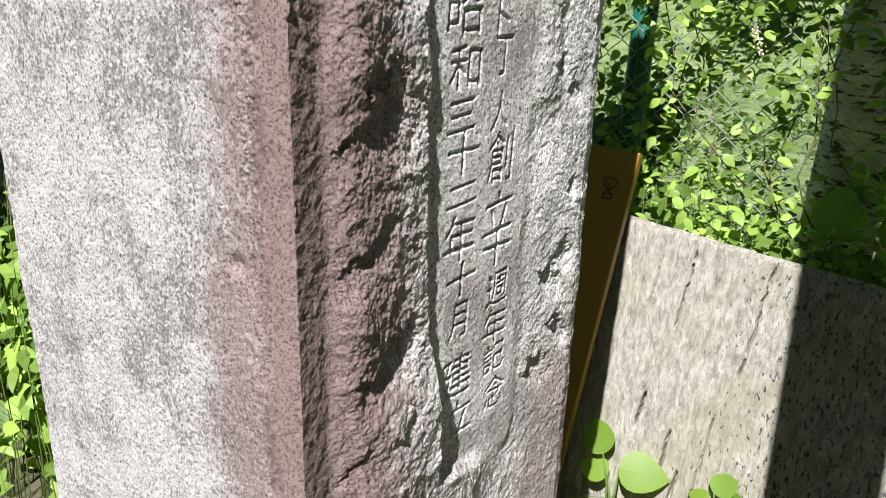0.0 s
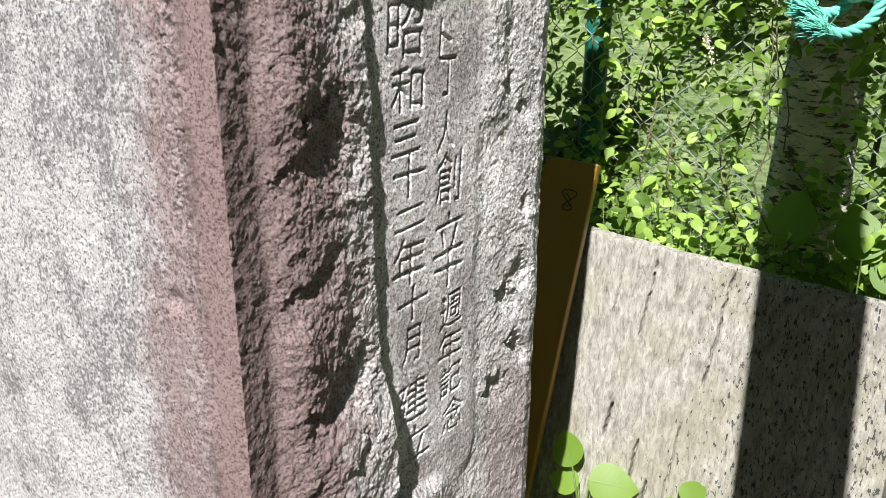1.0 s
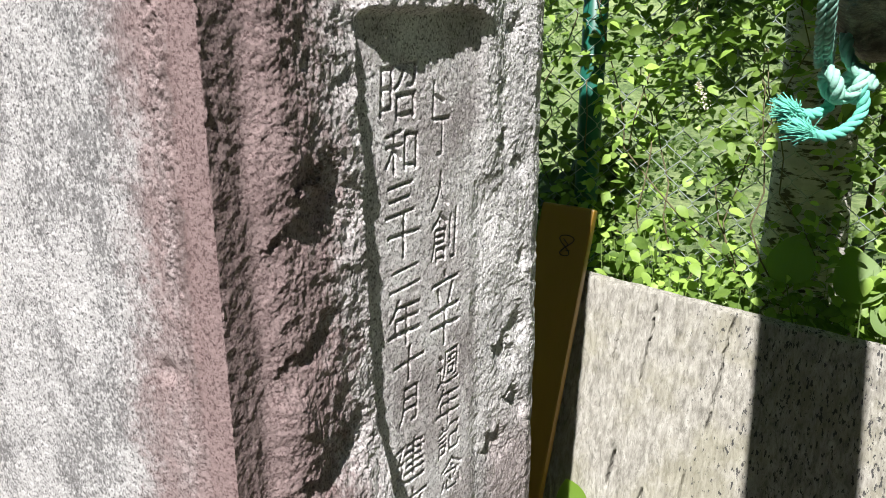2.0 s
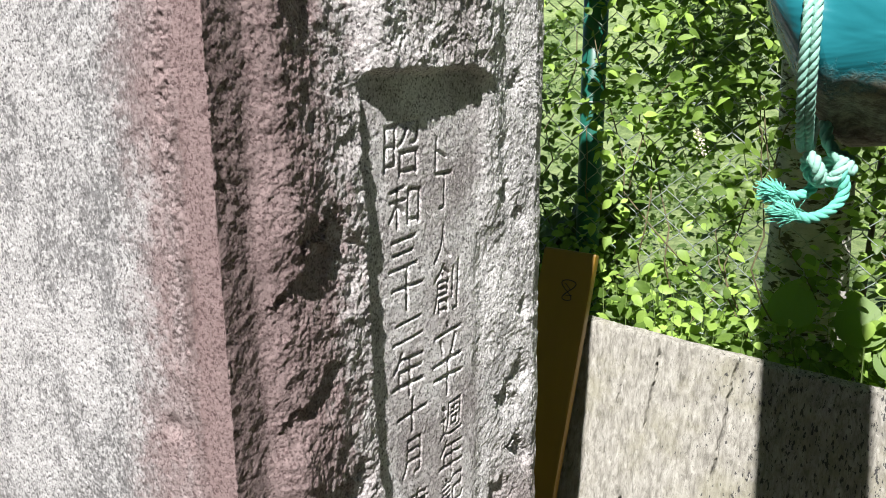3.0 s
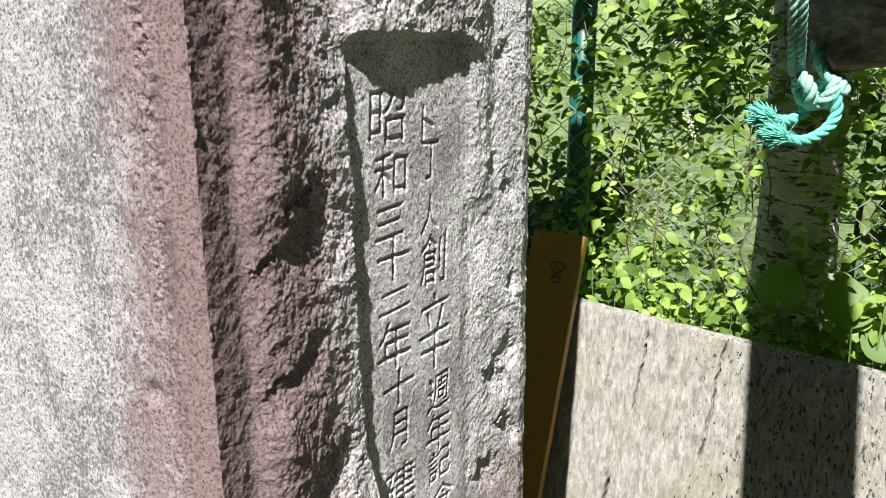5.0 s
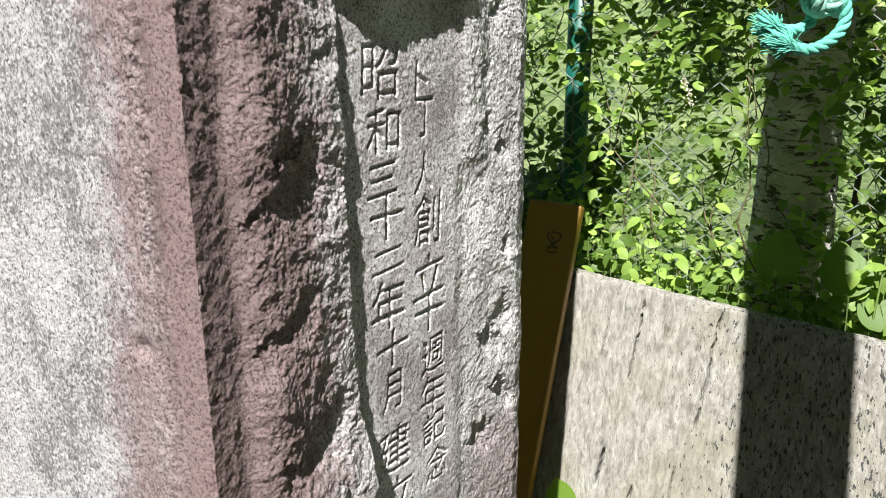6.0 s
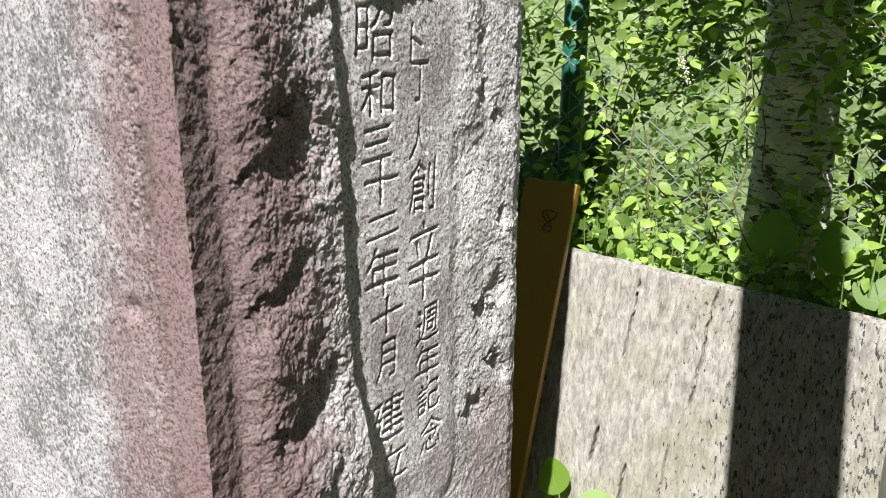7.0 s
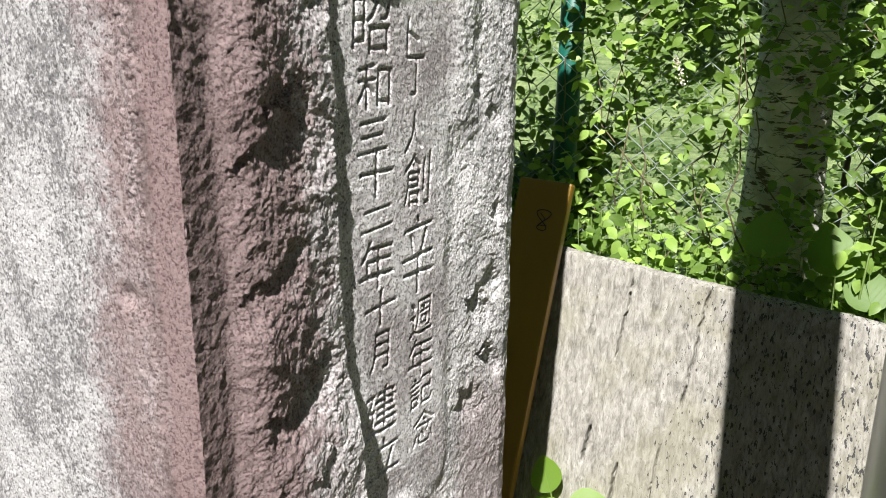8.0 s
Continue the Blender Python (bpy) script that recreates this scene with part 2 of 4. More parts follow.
# ------------------------------------------------------------ mesh helpers
def mesh_of(name, verts, faces, mat, smooth=True):
    me = bpy.data.meshes.new(name)
    me.from_pydata([tuple(v) for v in verts], [], [tuple(f) for f in faces])
    me.materials.append(mat)
    me.polygons.foreach_set("use_smooth", [smooth] * len(me.polygons))
    me.update()
    return me


def part(name, me, parent=None, label=""):
    ob = new(name, me)
    if parent:
        ob.parent = parent
    return tagged(ob, label)


def thing(name, at=(0, 0, 0)):
    ob = new(name)
    ob.location = at
    ob.empty_display_size = 0.05
    return ob


def under(ob, parent):
    """Hang ob, built in world places, under a parent that stands elsewhere."""
    ob.parent = parent
    ob.matrix_parent_inverse = Matrix.Translation(-Vector(parent.location))
    return ob


class Soup:
    """Vertices and faces gathered into one mesh."""
    def __init__(self):
        self.v, self.f = [], []

    def add(self, verts, faces):
        n = len(self.v)
        self.v.extend(verts)
        self.f.extend([tuple(i + n for i in f) for f in faces])

    def tube(self, pts, radii, sides=6, caps=True):
        pts = [Vector(p) for p in pts]
        if isinstance(radii, (int, float)):
            radii = [radii] * len(pts)
        verts, faces, side = [], [], None
        for i, p in enumerate(pts):
            d = (pts[min(i + 1, len(pts) - 1)] - pts[max(i - 1, 0)]).normalized()
            if side is None:
                side = d.orthogonal().normalized()
            side = (side - d * side.dot(d)).normalized()
            other = d.cross(side)
            for k in range(sides):
                a = 2 * math.pi * k / sides
                verts.append(p + radii[i] * (math.cos(a) * side + math.sin(a) * other))
        for i in range(len(pts) - 1):
            for k in range(sides):
                a, b = i * sides + k, i * sides + (k + 1) % sides
                faces.append((a, b, b + sides, a + sides))
        if caps:
            faces.append(tuple(range(sides))[::-1])
            faces.append(tuple(range((len(pts) - 1) * sides, len(pts) * sides)))
        self.add(verts, faces)

    def mesh(self, name, mat, smooth=True):
        return mesh_of(name, self.v, self.f, mat, smooth)


def leaf_shape(kind):
    """Outline half-widths along a leaf of length 1, from its stalk (0) to its tip (1)."""
    if kind == "oval":
        s = [(0, 0.02), (0.12, 0.19), (0.32, 0.31), (0.55, 0.31), (0.8, 0.18), (1, 0.0)]
    elif kind == "round":
        s = [(0, 0.03), (0.03, 0.17), (0.10, 0.30), (0.22, 0.395), (0.38, 0.42), (0.55, 0.38), (0.72, 0.29), (0.86, 0.17), (0.95, 0.07), (1, 0.0)]
    else:
        s = [(0, 0.02), (0.15, 0.13), (0.4, 0.2), (0.65, 0.16), (0.85, 0.08), (1, 0.0)]
    return s


def leaf_geometry(kind, fold=0.16, droop=0.25, wave=0.0, rng=random):
    """One leaf in the xy plane, stalk at the origin, tip along +y, folded along its midrib and drooping."""
    shape = leaf_shape(kind)
    verts, faces = [], []
    for t, w in shape:
        z = -droop * t * t
        k = wave * rng.uniform(-1, 1)
        if w < 0.001:
            verts.append((0, t, z))
        else:
            verts += [(-w, t, z + fold * w + k), (0, t, z), (w, t, z + fold * w - k)]
    rows = len(shape)
    for i in range(rows - 2):
        a = 3 * i
        faces += [(a, a + 1, a + 4, a + 3), (a + 1, a + 2, a + 5, a + 4)]
    a = 3 * (rows - 2)
    faces += [(a, a + 1, a + 3), (a + 1, a + 2, a + 3)]
    return verts, faces


def leaf_pose(at, size, facing, rng, spread=0.8):
    """A leaf's matrix: its upper side turned roughly to `facing`, its tip hanging a little."""
    n = (Vector(facing).normalized() + spread * Vector((rng.gauss(0, .5), rng.gauss(0, .5), rng.gauss(0, .5)))).normalized()
    tip = Vector((rng.gauss(0, 1), rng.gauss(0, 0.5), rng.gauss(-0.35, 0.7)))
    tip = (tip - n * tip.dot(n)).normalized()
    side = tip.cross(n)
    m = Matrix((side, tip, n)).transposed().to_4x4()
    return Matrix.Translation(at) @ m @ Matrix.Scale(size, 4)


# ------------------------------------------------------------ noise on arrays
def lattice(u, v, seed):
    g = np.random.RandomState(seed).rand(257, 257)
    ui, vi = np.floor(u).astype(int), np.floor(v).astype(int)
    fu, fv = u - ui, v - vi
    fu, fv = fu * fu * (3 - 2 * fu), fv * fv * (3 - 2 * fv)
    a, b, c, d = ui % 256, vi % 256, (ui + 1) % 256, (vi + 1) % 256
    return (g[a, b] * (1 - fu) + g[c, b] * fu) * (1 - fv) + (g[a, d] * (1 - fu) + g[c, d] * fu) * fv


def fbm(u, v, scale, octaves, seed, gain=0.5, ridged=False):
    total, amp, norm = 0, 1.0, 0.0
    for k in range(octaves):
        c, s = math.cos(0.6 * k + seed), math.sin(0.6 * k + seed)
        n = lattice((c * u - s * v) * scale + 17.3 * k + 91, (s * u + c * v) * scale + 7.7 * k + 53, seed + k)
        if ridged:
            n = 1 - abs(2 * n - 1)
        total, norm = total + amp * n, norm + amp
        amp, scale = amp * gain, scale * 2.03
    return total / norm


def smooth(x, lo, hi):
    t = np.clip((x - lo) / (hi - lo), 0, 1)
    return t * t * (3 - 2 * t)


# ------------------------------------------------------------ ground and distance
def ground_height(x, y):
    """The plot is level, falls away behind the fence and climbs as a far hillside."""
    far = smooth(y, 2.6, 12.0)
    rise = smooth(y, 14.0, 120.0)
    z = -2.2 * far + 26.0 * rise ** 1.2 * (0.8 + 0.4 * fbm(x, y, 0.012, 3, 5))
    z = z + far * (fbm(x, y, 0.22, 5, 9) - 0.5) * (0.7 + 6 * rise)
    return z + (fbm(x, y, 2.5, 4, 3) - 0.5) * 0.05 * (1 - far)


def grid_sheet(xs, ys, mat, name):
    X, Y = np.meshgrid(xs, ys)
    V = np.stack([X.ravel(), Y.ravel(), ground_height(X, Y).ravel()], 1)
    n = len(xs)
    i = (np.arange(len(ys) - 1)[:, None] * n + np.arange(n - 1)[None]).ravel()
    return mesh_of(name, V.tolist(), np.stack([i, i + 1, i + 1 + n, i + n], 1).tolist(), mat)


near_x = np.r_[-260:-30:12, -30:-4:1.0, -4:3:0.12, 3:30:1.0, 30:261:12]
near_y = np.r_[-120:-10:10, -10:-3:0.8, -3:4:0.12, 4:40:0.7, 40:321:4]
gm = grid_sheet(near_x, near_y, SOIL, "ground")
gm.materials.append(HILL)
for p in gm.polygons:
    if p.center.y > 3.0 or abs(p.center.x) > 6:
        p.material_index = 1
tagged(part("ground", gm), "earth plot falling away to a sunlit green hillside", "ground", kind="structure")


# unseen green screen round the plot, behind and beside, added to cut sky light
def build_sky_screen():
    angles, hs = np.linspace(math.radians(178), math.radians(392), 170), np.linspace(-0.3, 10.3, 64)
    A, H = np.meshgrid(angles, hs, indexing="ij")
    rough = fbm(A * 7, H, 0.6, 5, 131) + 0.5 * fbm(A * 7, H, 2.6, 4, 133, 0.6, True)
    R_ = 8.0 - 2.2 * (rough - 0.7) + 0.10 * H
    # raised away from the sun's bearing, so direct sun still gets in
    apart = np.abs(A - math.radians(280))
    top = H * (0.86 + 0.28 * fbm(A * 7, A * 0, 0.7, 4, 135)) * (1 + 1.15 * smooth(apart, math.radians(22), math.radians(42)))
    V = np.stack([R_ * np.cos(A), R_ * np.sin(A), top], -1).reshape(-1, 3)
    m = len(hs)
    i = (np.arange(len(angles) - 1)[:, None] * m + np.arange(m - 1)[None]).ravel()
    return part("backdrop", mesh_of("backdrop", V.tolist(), np.stack([i, i + m, i + m + 1, i + 1], 1).tolist(), SKY_SCREEN))


tagged(build_sky_screen(), "unseen dark green screen round the plot, added to cut sky light", "woods", kind="structure")


# ------------------------------------------------------------ the stone
STONE_LEFT, STONE_FRONT, STONE_SIDE, STONE_BACK, STONE_TOP = -1.065, 0.51, -0.485, 1.150, 2.42


def carved_mask(cell=0.0008, y0=0.70, z0=0.60, wide=0.34, high=0.80):
    """Depth map, 0 to 1, of the two carved columns of writing on the side of the stone, from the built-in font."""
    nu, nv = int(wide / cell), int(high / cell)
    mask = np.zeros((nv, nu))
    # the characters, the middle of the column, and for each one its height on the stone, its width and its own height
    columns = [
        ("昭和三十二年十月建立", 0.810, [1.297, 1.224, 1.163, 1.114, 1.058, 0.997, 0.935, 0.872, 0.783, 0.713],
         [0.078, 0.074, 0.064, 0.074, 0.072, 0.076, 0.072, 0.046, 0.078, 0.078], [0.076, 0.060, 0.044, 0.062, 0.030, 0.072, 0.056, 0.060, 0.076, 0.060]),
        ("卜丁人創立十週年記念", 0.893, [1.285, 1.236, 1.163, 1.098, 1.019, 0.965, 0.898, 0.837, 0.783, 0.721],
         [0.030, 0.042, 0.046, 0.066, 0.078, 0.076, 0.062, 0.066, 0.062, 0.062], [0.052, 0.056, 0.056, 0.078, 0.064, 0.062, 0.058, 0.062, 0.054, 0.060]),
    ]
    graph = bpy.context.evaluated_depsgraph_get
    for text, yc, heights, widths, talls in columns:
        for k, (char, zc, w_, h_) in enumerate(zip(text, heights, widths, talls)):
            curve = bpy.data.curves.new("glyph", "FONT")
            curve.body, curve.size, curve.resolution_u = char, 1.0, 3
            curve.align_x, curve.align_y = "CENTER", "CENTER"
            ob = new("glyph", curve)
            bpy.context.view_layer.update()
            me = ob.evaluated_get(graph()).to_mesh()
            me.calc_loop_triangles()
            co = np.array([v.co[:2] for v in me.vertices]) if len(me.vertices) else np.zeros((0, 2))
            tris = [tuple(t.vertices) for t in me.loop_triangles]
            ob.to_mesh_clear()
            bpy.data.objects.remove(ob)
            bpy.data.curves.remove(curve)
            if not len(co):
                continue
            lo, hi = co.min(0), co.max(0)
            q = (co - (lo + hi) / 2) / (hi - lo) * np.array([0.84 * w_, 0.93 * h_])
            # brush-like hand: strokes rise to the right and bend a little
            lean = 0.07 + 0.05 * math.sin(3.1 * k + yc * 9)
            yy = yc + q[:, 0] + 0.06 * q[:, 1] + 0.003 * math.sin(2.3 * k) + (0.012 * (k - 4) / 5 if text[0] == "卜" else 0.006 * (k - 4) / 5)
            zz = zc + q[:, 1] + lean * q[:, 0] - 3.0 * q[:, 0] ** 2 * (0.3 + 0.3 * math.sin(1.7 * k))
            U, W = (yy - y0) / cell, (zz - z0) / cell
            for a, b, c in tris:
                lo_u, hi_u = int(max(0, U[[a, b, c]].min())), int(min(nu - 1, U[[a, b, c]].max() + 1))
                lo_v, hi_v = int(max(0, W[[a, b, c]].min())), int(min(nv - 1, W[[a, b, c]].max() + 1))
                if hi_u < lo_u or hi_v < lo_v:
                    continue
                gu, gv = np.meshgrid(np.arange(lo_u, hi_u + 1), np.arange(lo_v, hi_v + 1))
                area = (U[b] - U[a]) * (W[c] - W[a]) - (U[c] - U[a]) * (W[b] - W[a])
                if abs(area) < 1e-9:
                    continue
                s = ((U[b] - gu) * (W[c] - gv) - (U[c] - gu) * (W[b] - gv)) / area
                t = ((U[c] - gu) * (W[a] - gv) - (U[a] - gu) * (W[c] - gv)) / area
                hit = (s >= -0.02) & (t >= -0.02) & (s + t <= 1.02)
                mask[lo_v:hi_v + 1, lo_u:hi_u + 1][hit] = 1
    thin = np.minimum(np.minimum(mask, np.roll(mask, 1, 0)), np.minimum(np.roll(mask, 1, 1), np.roll(mask, -1, 1)))
    mask = 0.25 * mask + 0.75 * thin
    for _ in range(2):
        mask = (mask + np.roll(mask, 1, 0) + np.roll(mask, -1, 0) + np.roll(mask, 1, 1) + np.roll(mask, -1, 1)) / 5

    def sample(y, z):
        iu, iv = (y - y0) / cell, (z - z0) / cell
        inside = (iu > 1) & (iu < nu - 2) & (iv > 1) & (iv < nv - 2)
        iu, iv = np.clip(iu, 0, nu - 2), np.clip(iv, 0, nv - 2)
        a, b = iu.astype(int), iv.astype(int)
        fu, fv = iu - a, iv - b
        got = (mask[b, a] * (1 - fu) + mask[b, a + 1] * fu) * (1 - fv) + (mask[b + 1, a] * (1 - fu) + mask[b + 1, a + 1] * fu) * fv
        return got * inside
    return sample


def scoops(u, v, scale, seed):
    """Shallow bowls that meet in sharp ridges, as hammered or broken stone shows."""
    rs = np.random.RandomState(seed).rand(4, 128, 128)
    U, W = u * scale + 31.0, v * scale + 17.0
    iu, iv = np.floor(U).astype(int), np.floor(W).astype(int)
    best = np.full(U.shape, 9.0)
    for du in (-1, 0, 1):
        for dv in (-1, 0, 1):
            a, b = (iu + du) % 128, (iv + dv) % 128
            du_, dv_ = U - iu - du - rs[0, a, b], W - iv - dv - rs[1, a, b]
            tilt = (rs[2, a, b] - 0.5) * du_ + (rs[3, a, b] - 0.5) * dv_
            best = np.minimum(best, 0.55 * (du_ * du_ + dv_ * dv_) + 0.9 * tilt + 0.25 * rs[2, b, a])
    return best - 0.25


def hollow(y, z, cy, cz, far, wide, deep, jag):
    """A chip struck out of the face: a steep break on its upper edge, running out slowly down the slope."""
    along = ((y - cy) * 0.61 - (z - cz) * 0.79) / far + jag
    across = ((y - cy) * 0.79 + (z - cz) * 0.61) / wide + 0.6 * jag
    return deep * smooth(along, -1.15, -0.80) * (1 - smooth(along, -0.55, 1.5)) * np.exp(-across ** 4)


def side_relief(y, z):
    """How far the worked side of the stone stands out from its mean plane."""
    carve = carved_mask()
    warp_y = y + 0.018 * (fbm(y, z, 22, 3, 41) - 0.5)
    warp_z = z + 0.024 * (fbm(y, z, 22, 3, 43) - 0.5)
    lumps = fbm(y, z * 0.8, 9, 3, 31)
    grit = fbm(warp_y * 1.1, warp_z, 120, 4, 23, 0.66)
    crisp = fbm(y, z * 0.9, 300, 2, 29, 0.7) - 0.5
    chips = 0.0070 * scoops(warp_y * 1.15 + 0.25 * warp_z, warp_z * 0.9, 21, 11) + 0.0036 * scoops(warp_y + 0.2 * warp_z, warp_z, 58, 13)
    jag = 1.7 * (fbm(y, z, 42, 5, 35, 0.68) - 0.5)
    fine_rock = 0.75 * chips + 0.0040 * (grit - 0.5) + 0.0012 * crisp
    rock = chips + 0.0046 * (grit - 0.5) + 0.0013 * crisp + 0.008 * (lumps - 0.5)
    # the pillowed band between the corner and the panel, with chips struck out of it
    rise = smooth(y, 0.550, 0.605)
    band = -0.0235 + 0.0180 * rise - 0.06 * np.maximum(0, z - 1.24) * smooth(y, 0.59, 0.66) + 0.045 * (y - 0.60) * smooth(y, 0.58, 0.62) + rock + 0.017 * smooth(z, 0.87, 0.76) * smooth(y, 0.57, 0.66)
    band = band + 0.008 * np.exp(-(((y - 0.605) / 0.045) ** 2 + ((z - 0.945) / 0.045) ** 2)) + 0.006 * np.exp(-(((y - 0.600) / 0.04) ** 2 + ((z - 1.235) / 0.05) ** 2))
    for cy, cz, far, wide, deep in ((0.668, 1.172, 0.046, 0.046, 0.0092), (0.605, 1.142, 0.026, 0.026, 0.0052), (0.632, 1.018, 0.022, 0.052, 0.0050),
                                    (0.668, 0.862, 0.036, 0.058, 0.0090), (0.705, 1.305, 0.018, 0.020, 0.0035), (0.655, 1.330, 0.014, 0.016, 0.0030),
                                    (0.640, 1.445, 0.018, 0.020, 0.0030), (0.690, 0.760, 0.026, 0.034, 0.0060), (0.610, 0.735, 0.030, 0.030, 0.0060)):
        band = band - hollow(y, z, cy, cz, far, wide, deep, jag)
    # the border beyond the panel stands further out and ends in a broken back edge
    border = 0.0250 + 0.205 * (y - 1.0) + 0.85 * fine_rock + 0.006 * (lumps - 0.5) + 0.008 * smooth(z, 1.12, 1.22) * smooth(y, 1.04, 1.0)
    for cy, cz, far, wide, deep in ((1.048, 0.868, 0.044, 0.022, 0.0110), (1.080, 0.905, 0.030, 0.020, 0.0080), (1.085, 1.020, 0.020, 0.016, 0.0070), (1.030, 1.215, 0.020, 0.014, 0.0055),
                                    (1.030, 0.710, 0.030, 0.026, 0.0090), (1.090, 0.760, 0.050, 0.016, 0.0100), (1.075, 1.170, 0.024, 0.012, 0.0060), (1.060, 1.370, 0.026, 0.018, 0.0070)):
        border = border - hollow(y, z, cy, cz, far, wide, deep, jag)
    edge_l = 0.733 + 0.020 * smooth(z, 1.06, 0.66) + 0.010 * (fbm(z, z * 0 + 3, 16, 4, 61) - 0.5) * 2
    edge_r = 0.958 + 0.006 * (fbm(z, z * 0 + 9, 9, 3, 63) - 0.5) * 2
    top = 1.392 + 0.012 * (fbm(y, y * 0 + 5, 22, 3, 65) - 0.5) * 2
    low = 0.640 - 0.22 * (y - 0.80) + 0.02 * (fbm(y, y * 0 + 1, 20, 3, 67) - 0.5)
    low = low + 0.10 * smooth(y, 0.94, 0.99)
    h = band + (border - band) * smooth(y, 0.80, 0.985)
    lip = 0.0245 + 0.120 * (y - 0.86) + 1.1 * rock
    h = h + (lip - h) * smooth(z, 1.372, 1.392) * smooth(y, 0.705, 0.760) * (1 - smooth(y, 0.96, 1.02))
    tooth = fbm(y, z, 170, 3, 71)
    panel = 0.0062 + 0.150 * (y - 0.86) + 0.0016 * (tooth - 0.5) - 0.0042 * carve(y, z) + 0.002 * (fbm(y, z, 9, 2, 75) - 0.5)
    inside = smooth(y, edge_l - 0.004, edge_l + 0.004) * (1 - smooth(y, edge_r - 0.010, edge_r + 0.022))
    inside = inside * smooth(z, low - 0.02, low + 0.012) * (1 - smooth(z, top - 0.004, top + 0.006))
    h = h + (panel - h) * inside
    # the coarse strip behind the corner's arris falls away from the light
    trough = -0.0225 - 0.02 * (y - 0.515) + 0.0007 * crisp + 0.0020 * scoops(warp_y * 1.2, warp_z, 62, 77) + 0.0026 * (fbm(y, z, 85, 4, 39, 0.62) - 0.5)
    h = trough + (h - trough) * smooth(y + 0.008 * (fbm(z, z * 0 + 2, 26, 3, 79) - 0.5), 0.553, 0.578)
    # the back arris is broken away
    return h - 0.32 * np.maximum(0, y + 0.012 * (lumps - 0.5) - 1.112) - 0.03 * smooth(y, STONE_BACK - 0.012, STONE_BACK) ** 2


def front_relief(x, z):
    """How far the dressed front stands out: a flat field, a chiselled step and a smoother margin by the corner."""
    edge = -0.546 + 0.007 * (fbm(z, z * 0 + 4, 12, 4, 83) - 0.5) * 2
    margin = smooth(x, edge - 0.006, edge + 0.004)
    field = 0.0036 * (fbm(x, z, 60, 5, 85, 0.62) - 0.5) + 0.006 * (fbm(x, z, 5, 3, 87) - 0.5)
    rough = np.exp(-((x - edge + 0.013) / 0.019) ** 2) * (0.40 + 0.60 * smooth(z, 1.02, 1.18))
    field = field + rough * 0.0115 * (fbm(x, z * 0.7, 120, 4, 91, 0.75) - 0.56)
    pit = np.exp(-(((x + 0.592) / 0.014) ** 2 + ((z - 1.018) / 0.012) ** 2)) + 0.6 * np.exp(-(((x + 0.566) / 0.006) ** 2 + ((z - 1.02) / 0.02) ** 2))
    field = field - 0.008 * pit
    smooth_edge = -0.0045 + 0.0010 * (fbm(x, z, 110, 4, 93) - 0.5)
    h = field * (1 - margin) + smooth_edge * margin
    arris = smooth(x + 0.005 * (fbm(z, z * 0 + 8, 60, 4, 95) - 0.5), -0.522, -0.508)
    left = smooth(-x + 0.006 * (fbm(z, z * 0 + 6, 50, 4, 97) - 0.5), -STONE_LEFT - 0.008, -STONE_LEFT + 0.002)
    return h - 0.006 * arris - 0.014 * left


